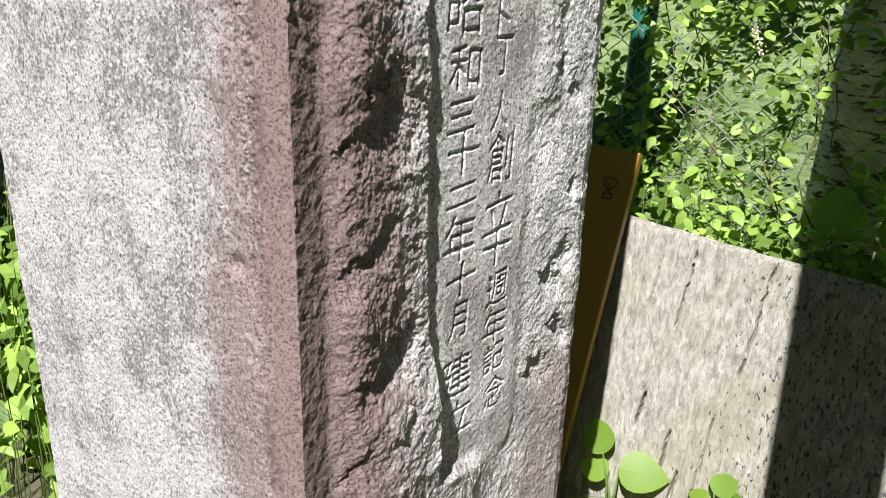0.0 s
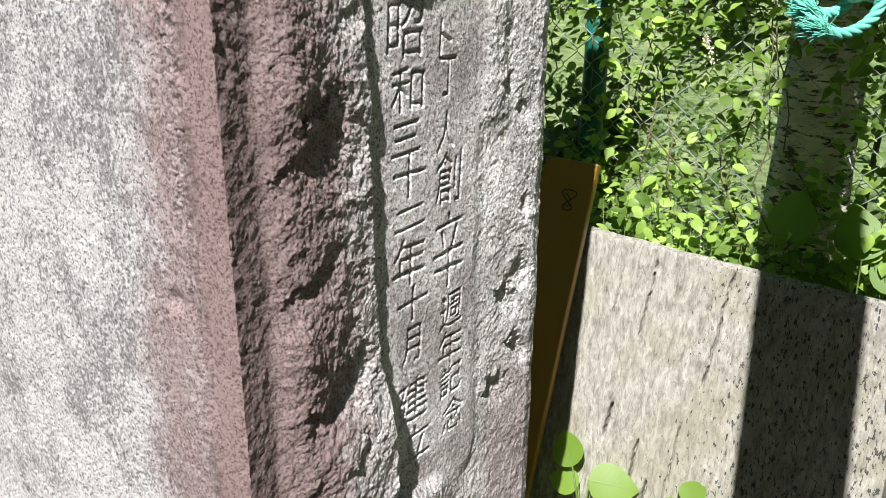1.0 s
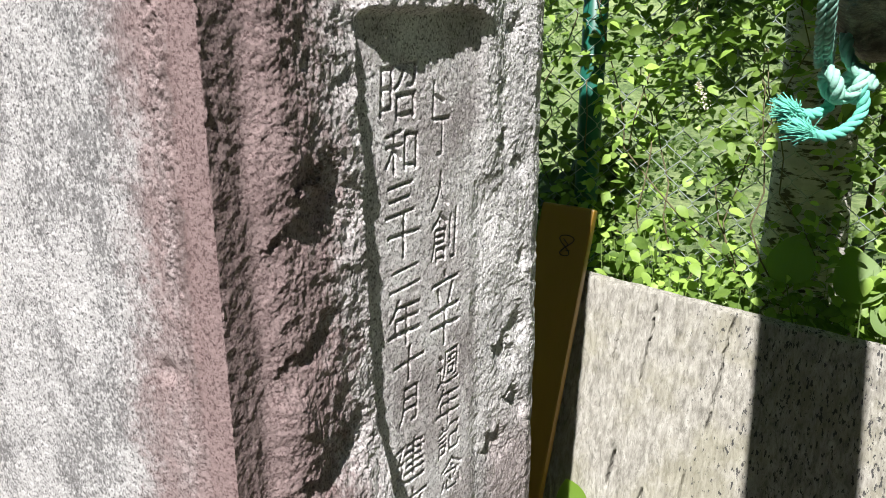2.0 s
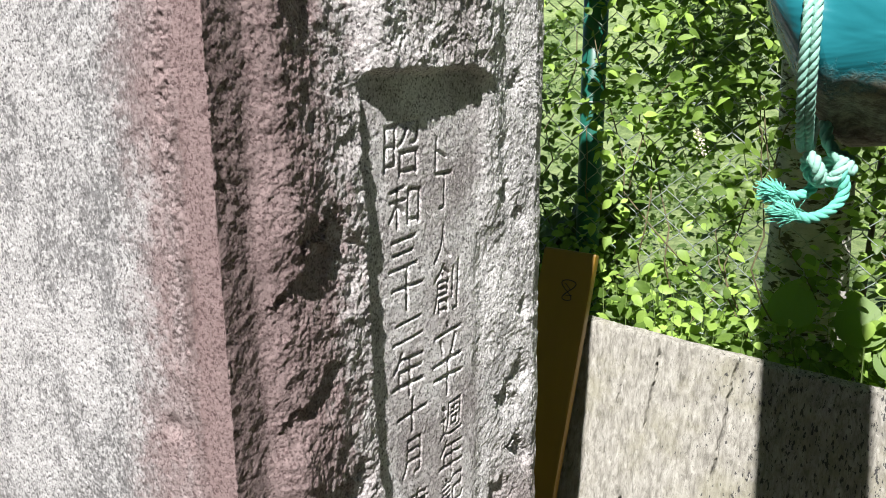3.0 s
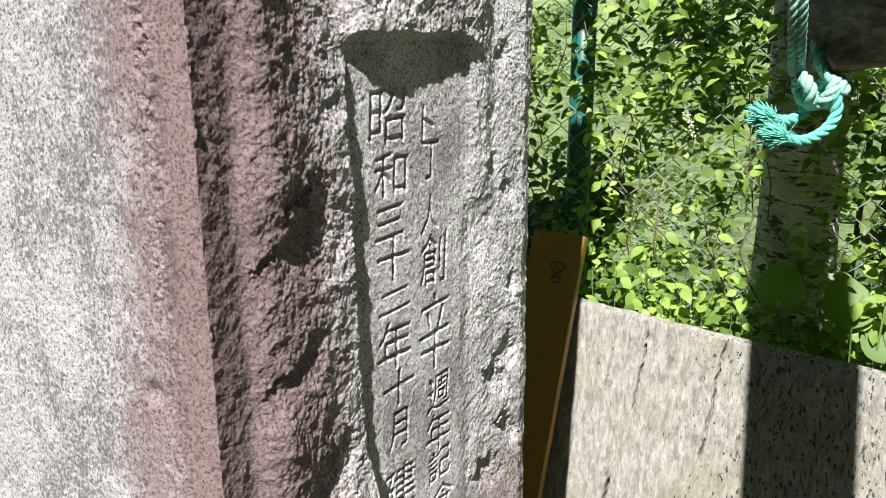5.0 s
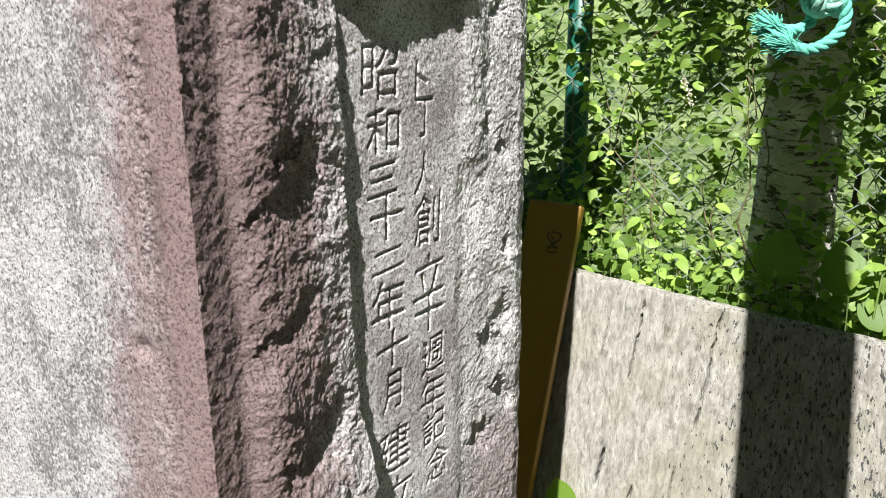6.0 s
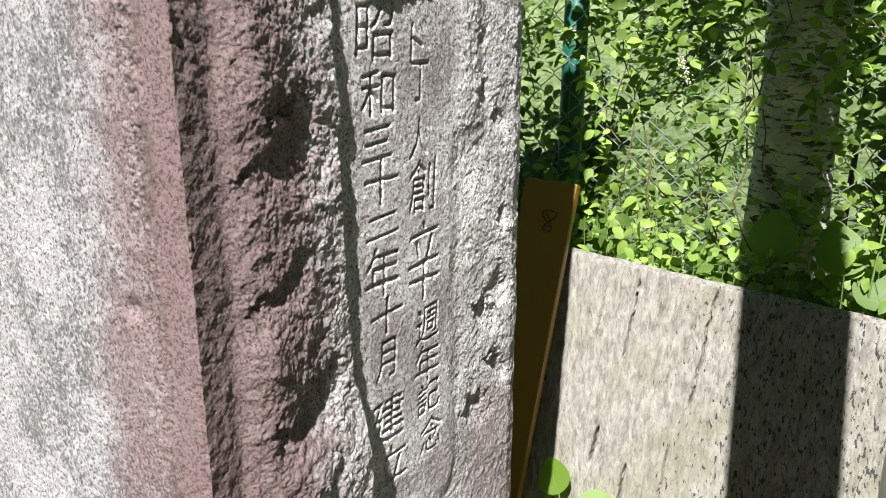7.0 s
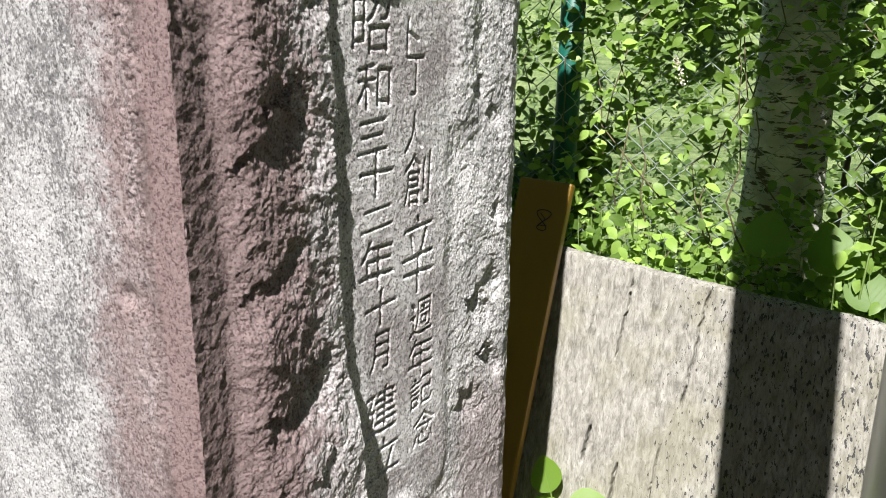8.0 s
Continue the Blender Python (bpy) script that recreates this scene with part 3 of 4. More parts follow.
def build_stone():
    zs = np.r_[np.linspace(-0.05, 0.44, 26)[:-1], np.arange(0.44, 1.56, 0.0013), np.linspace(1.56, STONE_TOP, 45)[1:]]
    xs = np.r_[np.linspace(STONE_LEFT, -0.62, 200)[:-1], np.linspace(-0.62, -0.510, 70)]
    ys = np.r_[np.linspace(0.516, 0.730, 165)[:-1], np.linspace(0.730, 1.0, 240)[:-1], np.linspace(1.0, STONE_BACK, 150)]
    F, Z = np.meshgrid(xs, zs, indexing="ij")
    S, Z2 = np.meshgrid(ys, zs, indexing="ij")
    F = F + 0.013 * (fbm(Z, Z * 0 + 12, 26, 5, 99) - 0.5) * smooth(F, -0.56, -0.512)
    front = np.stack([F, STONE_FRONT - front_relief(F, Z), Z], -1)
    side = np.stack([STONE_SIDE + side_relief(S, Z2), S, Z2], -1)
    back_x = np.linspace(-0.51, STONE_LEFT + 0.02, 30)
    B, Z3 = np.meshgrid(back_x, zs, indexing="ij")
    back = np.stack([B, STONE_BACK + 0.012 + 0.03 * (fbm(B, Z3, 9, 5, 101) - 0.5), Z3], -1)
    left_y = np.linspace(STONE_BACK - 0.01, STONE_FRONT + 0.02, 40)
    L, Z4 = np.meshgrid(left_y, zs, indexing="ij")
    left = np.stack([STONE_LEFT - 0.006 - 0.02 * (fbm(L, Z4, 10, 5, 103) - 0.3) * smooth(L, 0.53, 0.7), L, Z4], -1)
    P = np.concatenate([front, side, back, left], 0)
    n, m = P.shape[0], P.shape[1]
    V = P.reshape(-1, 3)
    a = np.arange(n)[:, None] * m + np.arange(m - 1)[None]
    b = (np.arange(n)[:, None] + 1) % n * m + np.arange(m - 1)[None]
    quads = np.stack([a, b, b + 1, a + 1], -1).reshape(-1, 4)
    # a rounded, rough top
    centre = V[np.arange(n) * m + m - 1].mean(0) + np.array([0, 0, 0.05])
    V = np.concatenate([V, centre[None]], 0)
    ring = np.arange(n) * m + m - 1
    caps = np.stack([ring, np.roll(ring, -1), np.full(n, len(V) - 1)], -1)
    # the recessed panel with the writing is a part of its own
    mid = P.reshape(-1, 3)[quads].mean(1)
    in_panel = (mid[:, 0] > -0.52) & (mid[:, 1] > 0.735) & (mid[:, 1] < 0.965) & (mid[:, 2] > 0.66) & (mid[:, 2] < 1.38)
    stone = thing("stone_monument", (-0.775, 0.88, 0.0))
    for name, chosen, tris in (("stone_body", quads[~in_panel], caps), ("inscription_panel", quads[in_panel], caps[:0])):
        used = np.unique(np.r_[chosen.ravel(), tris.ravel()])
        index = np.zeros(len(V), dtype=np.int32)
        index[used] = np.arange(len(used))
        me = bpy.data.meshes.new(name)
        me.vertices.add(len(used))
        me.vertices.foreach_set("co", V[used].ravel())
        nq, nt = len(chosen), len(tris)
        me.loops.add(4 * nq + 3 * nt)
        me.loops.foreach_set("vertex_index", np.r_[index[chosen].ravel(), index[tris].ravel()].astype(np.int32))
        me.polygons.add(nq + nt)
        me.polygons.foreach_set("loop_start", np.r_[np.arange(nq) * 4, 4 * nq + np.arange(nt) * 3].astype(np.int32))
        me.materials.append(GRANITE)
        me.polygons.foreach_set("use_smooth", np.ones(nq + nt, dtype=bool))
        me.update(calc_edges=True)
        me.validate()
        under(part(name, me), stone)
    return stone


tagged(build_stone(), "weathered granite monument, rust-stained, with carved writing on its rough side", "monument")


# ------------------------------------------------------------ the board and the yellow plank that lean back
LEAN_BACK = 0.32


def board_y(z, proud=0.0):
    return 1.82 + LEAN_BACK * (z - 0.76) - proud


def build_board():
    xs, ts = np.r_[np.arange(-0.655, 0.2, 0.0016), np.arange(0.2, 0.62, 0.005)], np.r_[np.linspace(-0.02, 0.10, 8)[:-1], np.arange(0.10, 1.0001, 0.0034)]
    X, T = np.meshgrid(xs, ts, indexing="ij")
    top = 0.728 - 0.092 * X + 0.010 * (fbm(X, X * 0 + 1, 14, 4, 111) - 0.5)
    Z = T * top
    fibre = fbm(X - 0.06 * T, Z * 0.08, 150, 4, 113)
    broad = fbm(X + 0.10 * T, Z * 0.22, 26, 4, 115)
    relief = 0.0042 * (fibre - 0.5) + 0.0030 * (broad - 0.5)
    # drying cracks along the grain
    cracks = 0
    for cx, z_lo, z_hi, w, deep in ((-0.408, 0.52, 0.735, 0.0040, 0.018), (-0.235, 0.44, 0.74, 0.0035, 0.016), (-0.452, 0.26, 0.37, 0.0060, 0.025),
                                    (-0.375, 0.14, 0.30, 0.0055, 0.022), (-0.290, 0.10, 0.36, 0.0030, 0.014), (-0.485, 0.55, 0.70, 0.0025, 0.010),
                                    (-0.335, 0.10, 0.21, 0.0060, 0.022), (0.175, 0.25, 0.66, 0.0035, 0.014), (0.330, 0.10, 0.60, 0.0035, 0.015)):
        line = cx + 0.09 * (Z - z_lo) + 0.007 * (fbm(Z, Z * 0 + 30 * cx, 30, 4, 117, 0.65) - 0.5) * 2
        along = smooth(Z, z_lo, z_lo + 0.03) * (1 - smooth(Z, z_hi - 0.03, z_hi))
        broken = smooth(fbm(Z, Z * 0 + 10 * cx, 45, 2, 119), 0.12, 0.4)
        cracks = cracks + 1.3 * deep * along * broken * np.exp(-((X - line) / (0.55 * w)) ** 2)
    # small flaked hollows
    flakes = 0.003 * smooth(fbm(X + 0.1 * Z, Z * 0.22, 60, 4, 121), 0.60, 0.68)
    end = 0.016 * smooth(T, 0.978, 1.0) ** 2
    Y = board_y(Z) + cracks + flakes + end - relief
    front = np.stack([X, Y, Z], -1)
    rear = np.stack([X, board_y(Z) + 0.055, Z - 0.018], -1)
    n, m = X.shape
    V = np.concatenate([front.reshape(-1, 3), rear.reshape(-1, 3)], 0)
    a = (np.arange(n - 1)[:, None] * m + np.arange(m - 1)[None]).ravel()
    f1 = np.stack([a, a + m, a + m + 1, a + 1], -1)
    off = n * m
    f2 = np.stack([a, a + 1, a + m + 1, a + m], -1) + off
    rim = list(range(0, m)) + [i * m + m - 1 for i in range(1, n)] + [(n - 1) * m + j for j in range(m - 2, -1, -1)] + [i * m for i in range(n - 2, 0, -1)]
    rim = np.array(rim)
    nxt = np.roll(rim, -1)
    f3 = np.stack([rim, nxt, nxt + off, rim + off], -1)
    me = mesh_of("wooden_board", V.tolist(), np.concatenate([f1, f2, f3]).tolist(), WOOD)
    return part("wooden_board", me)


tagged(build_board(), "wide grey weathered board with cracks and black mould, leaning back", "board")


def bevelled_box(name, size, mat, bevel=0.004):
    bm = bmesh.new()
    bmesh.ops.create_cube(bm, size=1)
    bmesh.ops.scale(bm, vec=size, verts=bm.verts)
    bmesh.ops.bevel(bm, geom=bm.edges[:], offset=bevel, segments=2, affect="EDGES", profile=0.6)
    me = bpy.data.meshes.new(name)
    bm.to_mesh(me)
    bm.free()
    me.materials.append(mat)
    return me


def build_yellow():
    tall, wide, thick = 1.01, 0.145, 0.034
    angle = math.degrees(math.atan(LEAN_BACK))
    base = thing("yellow_plank", (-0.684, board_y(0.0, 0.045), 0.0))
    base.rotation_euler.y = radians(2.6)
    me = bevelled_box("plank", (wide, thick, tall), YELLOW, 0.007)
    board = part("plank", me, base)
    board.matrix_local = pose(0, 0, 0, -angle) @ pose(0, 0, tall / 2 - 0.01)
    # the hand-drawn mark: a double loop
    s = Soup()
    pts = []
    for k in range(41):
        a = 2 * math.pi * k / 40
        pts.append((0.016 * math.sin(2 * a) + 0.005 * math.sin(a), 0, 0.027 * math.cos(a)))
    s.tube([Vector(p) for p in pts], 0.0014, 5, False)
    s.tube([Vector((-0.009, 0, 0.017)), Vector((0.006, 0, 0.003)), Vector((-0.010, 0, -0.017)), Vector((0.013, 0, -0.011))], 0.0014, 5)
    mark = part("drawn_mark", s.mesh("drawn_mark", INK), base, "dark hand-drawn loop mark")
    mark.matrix_local = pose(0, 0, 0, -angle) @ pose(0.014, -thick / 2 - 0.0004, tall - 0.115)
    return base


tagged(build_yellow(), "yellow varnished wooden plank leaning in the shade beside the board", "plank")


# ------------------------------------------------------------ fence
FENCE_Y = 2.08


def build_fence():
    fence = thing("chain_link_fence", (-0.70, FENCE_Y, 0.0))
    half, z_lo, z_hi, x_lo, x_hi = 0.040, 0.03, 2.04, -3.02, 2.4
    amp = half / 2
    count = int((x_hi - x_lo) / half)
    levels = int((z_hi - z_lo) / half)
    s = Soup()
    pts = []
    for k in range(levels + 1):
        side = 1 if k % 2 else -1
        pts += [Vector((side * (amp - 0.002), 0.0022 * -side, z_lo + k * half - 0.004)), Vector((side * (amp + 0.0015), 0.0025 * side, z_lo + k * half + 0.004))]
    s.tube(pts, 0.0014, 4)
    me = s.mesh("wire", WIRE)
    for k in range(count):
        w = part("wire", me, fence)
        w.location = (x_lo + (k + 0.5) * half + 0.700, 0, 0.028)
        w.rotation_euler.z = math.pi * (k % 2)
    for z in (0.06, 0.70, 1.335, 2.02):
        s = Soup()
        s.tube([(x_lo + 0.7, 0.004, z), (0, 0.006, z - 0.004), (x_hi + 0.7, 0.004, z)], 0.002, 6)
        part("tension_wire", s.mesh("tension_wire", WIRE), fence)
    for x in (-2.7, -0.70, 1.3):
        s = Soup()
        s.tube([(x + 0.7, 0.036, -0.05), (x + 0.7 + 0.004, 0.036, 1.0), (x + 0.7 + 0.012, 0.036, 2.06)], 0.035, 20)
        p = part("post", s.mesh("post", GREEN_PAINT), fence, "green painted steel post")
        c = Soup()
        c.tube([(x + 0.712, 0.036, 2.055), (x + 0.712, 0.036, 2.075), (x + 0.712, 0.036, 2.09)], [0.039, 0.038, 0.014], 20)
        part("cap", c.mesh("cap", GREEN_PAINT), p)
        for z in (0.70, 1.335, 2.0):
            ring = Soup()
            a = [(x + 0.706 + 0.0372 * math.cos(q), 0.036 + 0.0372 * math.sin(q), z) for q in np.linspace(0, 2 * math.pi, 21)]
            ring.tube(a, 0.0022, 5, False)
            part("clip", ring.mesh("clip", WIRE), p)
    return fence


tagged(build_fence(), "chain-link fence on green posts overgrown with climbing vines", "fence")


# ------------------------------------------------------------ trees
def build_tree(name, at, radius, tall, seed, crown_at, crown_size, leaves, leafsize, mat):
    rng = random.Random(seed)
    tree = thing(name, at)
    s = Soup()
    pts, rad = [], []
    for k in range(22):
        t = k / 21
        pts.append(Vector((0.05 * math.sin(3 * t + seed) * t, 0.04 * math.sin(2 * t) , -0.3 + t * (tall + 0.3))))
        rad.append(radius * (1.25 - 0.2 * min(1, t * 5) - 0.65 * t) * (1 + 0.05 * rng.uniform(-1, 1)))
    s.tube(pts, rad, 28)
    part("trunk", s.mesh("trunk", BARK), tree)
    low_limb = Soup()
    low_limb.tube([pts[7] + Vector((0.06, -0.02, 0.02)), pts[7] + Vector((0.20, -0.05, -0.10)), pts[7] + Vector((0.42, -0.02, -0.42))], [0.016, 0.012, 0.006], 8)
    part("limb", low_limb.mesh("limb", BARK), tree)
    twigs = []
    for k in range(9):
        t = 0.45 + 0.55 * k / 9
        p = pts[int(t * 21)]
        a = 2.4 * k + seed
        reach = crown_size[0] * rng.uniform(0.6, 1.0)
        end = p + Vector((math.cos(a) * reach, math.sin(a) * reach, reach * rng.uniform(0.3, 0.8)))
        mid = (p + end) / 2 + Vector((0, 0, 0.15 * reach))
        b = Soup()
        b.tube([p, mid, end], [radius * 0.35, radius * 0.2, radius * 0.06], 8)
        part("limb", b.mesh("limb", BARK), tree)
        twigs += [mid, end, (mid + end) / 2]
    c = Soup()
    forms = [leaf_geometry("oval", 0.2, 0.3, 0.02, rng) for _ in range(3)]
    for k in range(leaves):
        q = rng.choice(twigs) + Vector((rng.gauss(0, crown_size[0] * 0.28), rng.gauss(0, crown_size[0] * 0.28), rng.gauss(0, crown_size[1] * 0.25)))
        v, f = rng.choice(forms)
        m = leaf_pose(q, leafsize * rng.uniform(0.7, 1.3), (0, -0.3, 1), rng, 1.0)
        c.add([m @ Vector(p) for p in v], f)
    tagged(part("crown", c.mesh("crown", mat), tree), kind="stuff")
    return tree


tagged(build_tree("tree", (-0.104, 2.30, -0.05), 0.123, 5.2, 3, None, (1.5, 1.3), 1500, 0.10, LEAF),
       "pale tree trunk with dark banded bark close behind the fence", "tree")


# ------------------------------------------------------------ plants
def vine_density(x, z):
    """Where the climbers cover the fence: thick at the top, by the post and by the ground, with a clear gap between."""
    d = 0.10
    d += 0.95 * min(1, max(0, (z - 1.10 - 0.10 * math.sin(5 * x)) / 0.16)) * (0.55 if z > 1.5 else 1)
    d += 0.9 * math.exp(-((x + 0.68) / 0.15) ** 2) * (1 if z < 1.27 else 0.15)
    d += 0.85 * math.exp(-((z - 0.78) / 0.11) ** 2)
    d += 0.7 * math.exp(-((x - 0.16) / 0.16) ** 2)
    d += 0.35 * math.exp(-((x + 0.28) / 0.05) ** 2) * (z < 1.2)
    d *= 1 - 0.65 * math.exp(-((x + 0.85) / 0.11) ** 2) * (z > 1.25)
    d *= 1 - 0.9 * math.exp(-(((x + 0.42) / 0.13) ** 2 + ((z - 0.985) / 0.105) ** 2))
    d *= 1 - 0.7 * math.exp(-((x + 0.10) / 0.09) ** 2) * (z > 0.95)
    d *= 1 - 0.95 * math.exp(-((x + 0.69) / 0.065) ** 2) * (z > 1.02)
    return d


def build_vines():
    rng = random.Random(11)
    vine = thing("climbing_vine", (-0.45, FENCE_Y - 0.03, 0.0))
    base = Vector(vine.location)
    for k in range(18):
        x = rng.uniform(-1.1, 0.5)
        s = Soup()
        pts = []
        z, px, py = 0.0, x, FENCE_Y + rng.uniform(-0.06, 0.05)
        while z < rng.uniform(1.3, 2.1):
            pts.append(Vector((px, py, z)) - base)
            z += 0.09
            px += rng.gauss(0, 0.035)
            py = FENCE_Y + 0.03 * math.sin(14 * z + k) + rng.gauss(0, 0.008)
        s.tube(pts, [0.0036 - 0.0022 * i / len(pts) for i in range(len(pts))], 5)
        part("stem", s.mesh("stem", STEM), vine)
    forms = [leaf_geometry(kind, rng.uniform(0.1, 0.3), rng.uniform(0.1, 0.4), 0.02, rng) for kind in ("oval", "oval", "oval", "oval", "narrow")]
    singles = [mesh_of("leaf", v, f, LEAF_ONE) for v, f in forms]
    rest = Soup()
    made = 0
    while made < 6500:
        x, z = rng.uniform(-1.25, 0.62), rng.uniform(0.45, 2.1)
        if rng.random() > vine_density(x, z):
            continue
        # a spray of two to five leaves on one shoot
        centre = Vector((x, FENCE_Y + rng.gauss(-0.01, 0.075), z))
        for _ in range(rng.randint(2, 5)):
            at = centre + Vector((rng.gauss(0, 0.026), rng.gauss(0, 0.02), rng.gauss(0, 0.022)))
            m = leaf_pose(at - base, rng.uniform(0.022, 0.047), (0.05, -0.55, 0.75), rng, 0.75)
            k = rng.randrange(len(forms))
            made += 1
            if at.y < FENCE_Y - 0.05 and -0.75 < x < 0.2 and 0.7 < z < 1.5 and len(vine.children) < 300:
                part("leaf", singles[k], vine).matrix_local = m
            else:
                v, f = forms[k]
                rest.add([m @ Vector(p) for p in v], f)
    tagged(part("foliage", rest.mesh("foliage", LEAF), vine), kind="stuff")
    return vine


def build_shade_vine():
    """Added vine growth leaning over the fence's top, unseen, to shade leaves below."""
    rng = random.Random(15)
    crown = thing("shade_vine", (-0.1, FENCE_Y - 0.12, 1.75))
    base = Vector(crown.location)
    forms = [leaf_geometry("oval", 0.2, 0.3, 0.02, rng) for _ in range(3)]
    s, stems = Soup(), Soup()
    for k in range(190):
        x = rng.uniform(-0.80, 0.75)
        if x > -0.6 and rng.random() < 0.35 * (1 + math.sin(9 * x)):
            continue
        root = Vector((x, FENCE_Y, rng.uniform(1.75, 2.05)))
        tip = root + Vector((rng.gauss(0, 0.08), -rng.uniform(0.06, 0.36), rng.uniform(-0.06, 0.14)))
        stems.tube([root - base, (root + tip) / 2 + Vector((0, 0, 0.04)) - base, tip - base], [0.003, 0.002, 0.001], 5)
        for _ in range(13):
            at = root.lerp(tip, rng.random()) + Vector((rng.gauss(0, 0.03), rng.gauss(0, 0.03), rng.gauss(0, 0.03)))
            at.z = max(at.z, 1.72)
            m = leaf_pose(at - base, rng.uniform(0.035, 0.06), (0, -0.4, 0.9), rng, 0.7)
            v, f = rng.choice(forms)
            s.add([m @ Vector(p) for p in v], f)
    part("stem", stems.mesh("stem", STEM), crown)
    tagged(part("foliage", s.mesh("foliage", LEAF), crown), kind="stuff")
    return crown


tagged(build_shade_vine(), "unseen leafy vine mass over the fence, added to shade the leaves", "vine")
tagged(build_vines(), "leafy green vine climbing over the wire fence", "vine")


def build_flowers(at, seed):
    rng = random.Random(seed)
    spray = thing("flower_spray", at)
    s = Soup()
    s.tube([(0.012, 0.012, -0.045), (0.004, 0.004, -0.01), (-0.010, 0.0, 0.034)], [0.0012, 0.001, 0.0006], 5)
    part("stalk", s.mesh("stalk", STEM), spray)
    v, f = leaf_geometry("oval", 0.5, 0.4, 0.03, rng)
    f_soup = Soup()
    for k in range(70):
        t = rng.random()
        at_ = Vector((0.012 - 0.022 * t + rng.gauss(0, 0.007 * (1.2 - t)), rng.gauss(-0.004, 0.005), -0.035 + 0.068 * t))
        m = leaf_pose(at_, rng.uniform(0.004, 0.008), (0, -0.6, 0.6), rng, 1.0)
        f_soup.add([m @ Vector(p) for p in v], f)
    tagged(part("blossom", f_soup.mesh("blossom", BLOSSOM), spray), kind="stuff")
    return spray


tagged(build_flowers((-0.370, 2.035, 1.235), 91), "small spray of pale dried flowers on the vine", "flowers")


def build_plant(name, at, leaves, seed, mat=BROAD, stem_radius=0.004):
    """A plant with stalks from its foot to each broad leaf. leaves: (place of the stalk's end, length, facing, tip)."""
    rng = random.Random(seed)
    plant = thing(name, at)
    base = Vector(at)
    for place_, length, facing, tip in leaves:
        p = Vector(place_) - base
        s = Soup()
        s.tube([Vector((rng.gauss(0, 0.01), rng.gauss(0, 0.01), 0)), p * 0.5 + Vector((0.01, 0.01, 0.03)), p], [stem_radius, stem_radius * 0.8, stem_radius * 0.5], 6)
        part("stalk", s.mesh("stalk", GRASS), plant)
        n = Vector(facing).normalized()
        t = Vector(tip)
        t = (t - n * t.dot(n)).normalized()
        m = Matrix.Translation(p) @ Matrix((t.cross(n), t, n)).transposed().to_4x4() @ Matrix.Scale(length, 4)
        v, f = leaf_geometry("round", 0.12, 0.12, 0.015, rng)
        part("leaf", mesh_of("leaf", v, f, mat), plant).matrix_local = m
    return plant


LOW = [
    ((-0.500, 1.585, 0.215), 0.10, (-0.1, -0.75, 0.6), (-0.5, 0.1, 0.8)),
    ((-0.455, 1.585, 0.190), 0.125, (0.1, -0.65, 0.75), (1.0, 0.2, 0.0)),
    ((-0.480, 1.580, 0.165), 0.085, (0.0, -0.6, 0.8), (-0.8, 0.0, 0.1)),
]
tagged(build_plant("broad_leaf_plant", (-0.47, 1.53, 0.0), LOW, 21), "low plant with broad bright leaves at the foot of the board", "plant", "broad-leaved plants")
LOW2 = [
    ((-0.225, 1.600, 0.205), 0.075, (0.1, -0.6, 0.8), (0.3, 0.0, 0.7)),
    ((-0.205, 1.600, 0.195), 0.060, (0.4, -0.6, 0.6), (0.9, 0.0, 0.3)),
    ((-0.235, 1.600, 0.175), 0.055, (-0.2, -0.6, 0.7), (-0.8, 0.0, 0.3)),
]
tagged(build_plant("broad_leaf_plant", (-0.215, 1.55, 0.0), LOW2, 22), "low plant with broad bright leaves at the foot of the board", "plant", "broad-leaved plants")
BEHIND = [
    ((-0.115, 1.945, 0.790), 0.135, (0.0, -0.85, 0.5), (0.05, 0.0, 1.0)),
    ((0.050, 1.930, 0.770), 0.140, (0.2, -0.85, 0.45), (-0.1, 0.0, 1.0)),
    ((0.140, 1.930, 0.700), 0.125, (0.1, -0.8, 0.5), (-0.3, 0.0, 1.0)),
    ((0.200, 1.950, 0.800), 0.130, (0.0, -0.8, 0.6), (0.2, 0.0, 1.0)),
    ((0.120, 1.935, 0.985), 0.105, (0.2, -0.7, 0.6), (0.6, 0.0, 0.4)),
]
tagged(build_plant("broad_leaf_plant", (0.05, 1.93, 0.0), BEHIND, 23), "tall plant with very broad leaves growing behind the board", "plant", "broad-leaved plants")


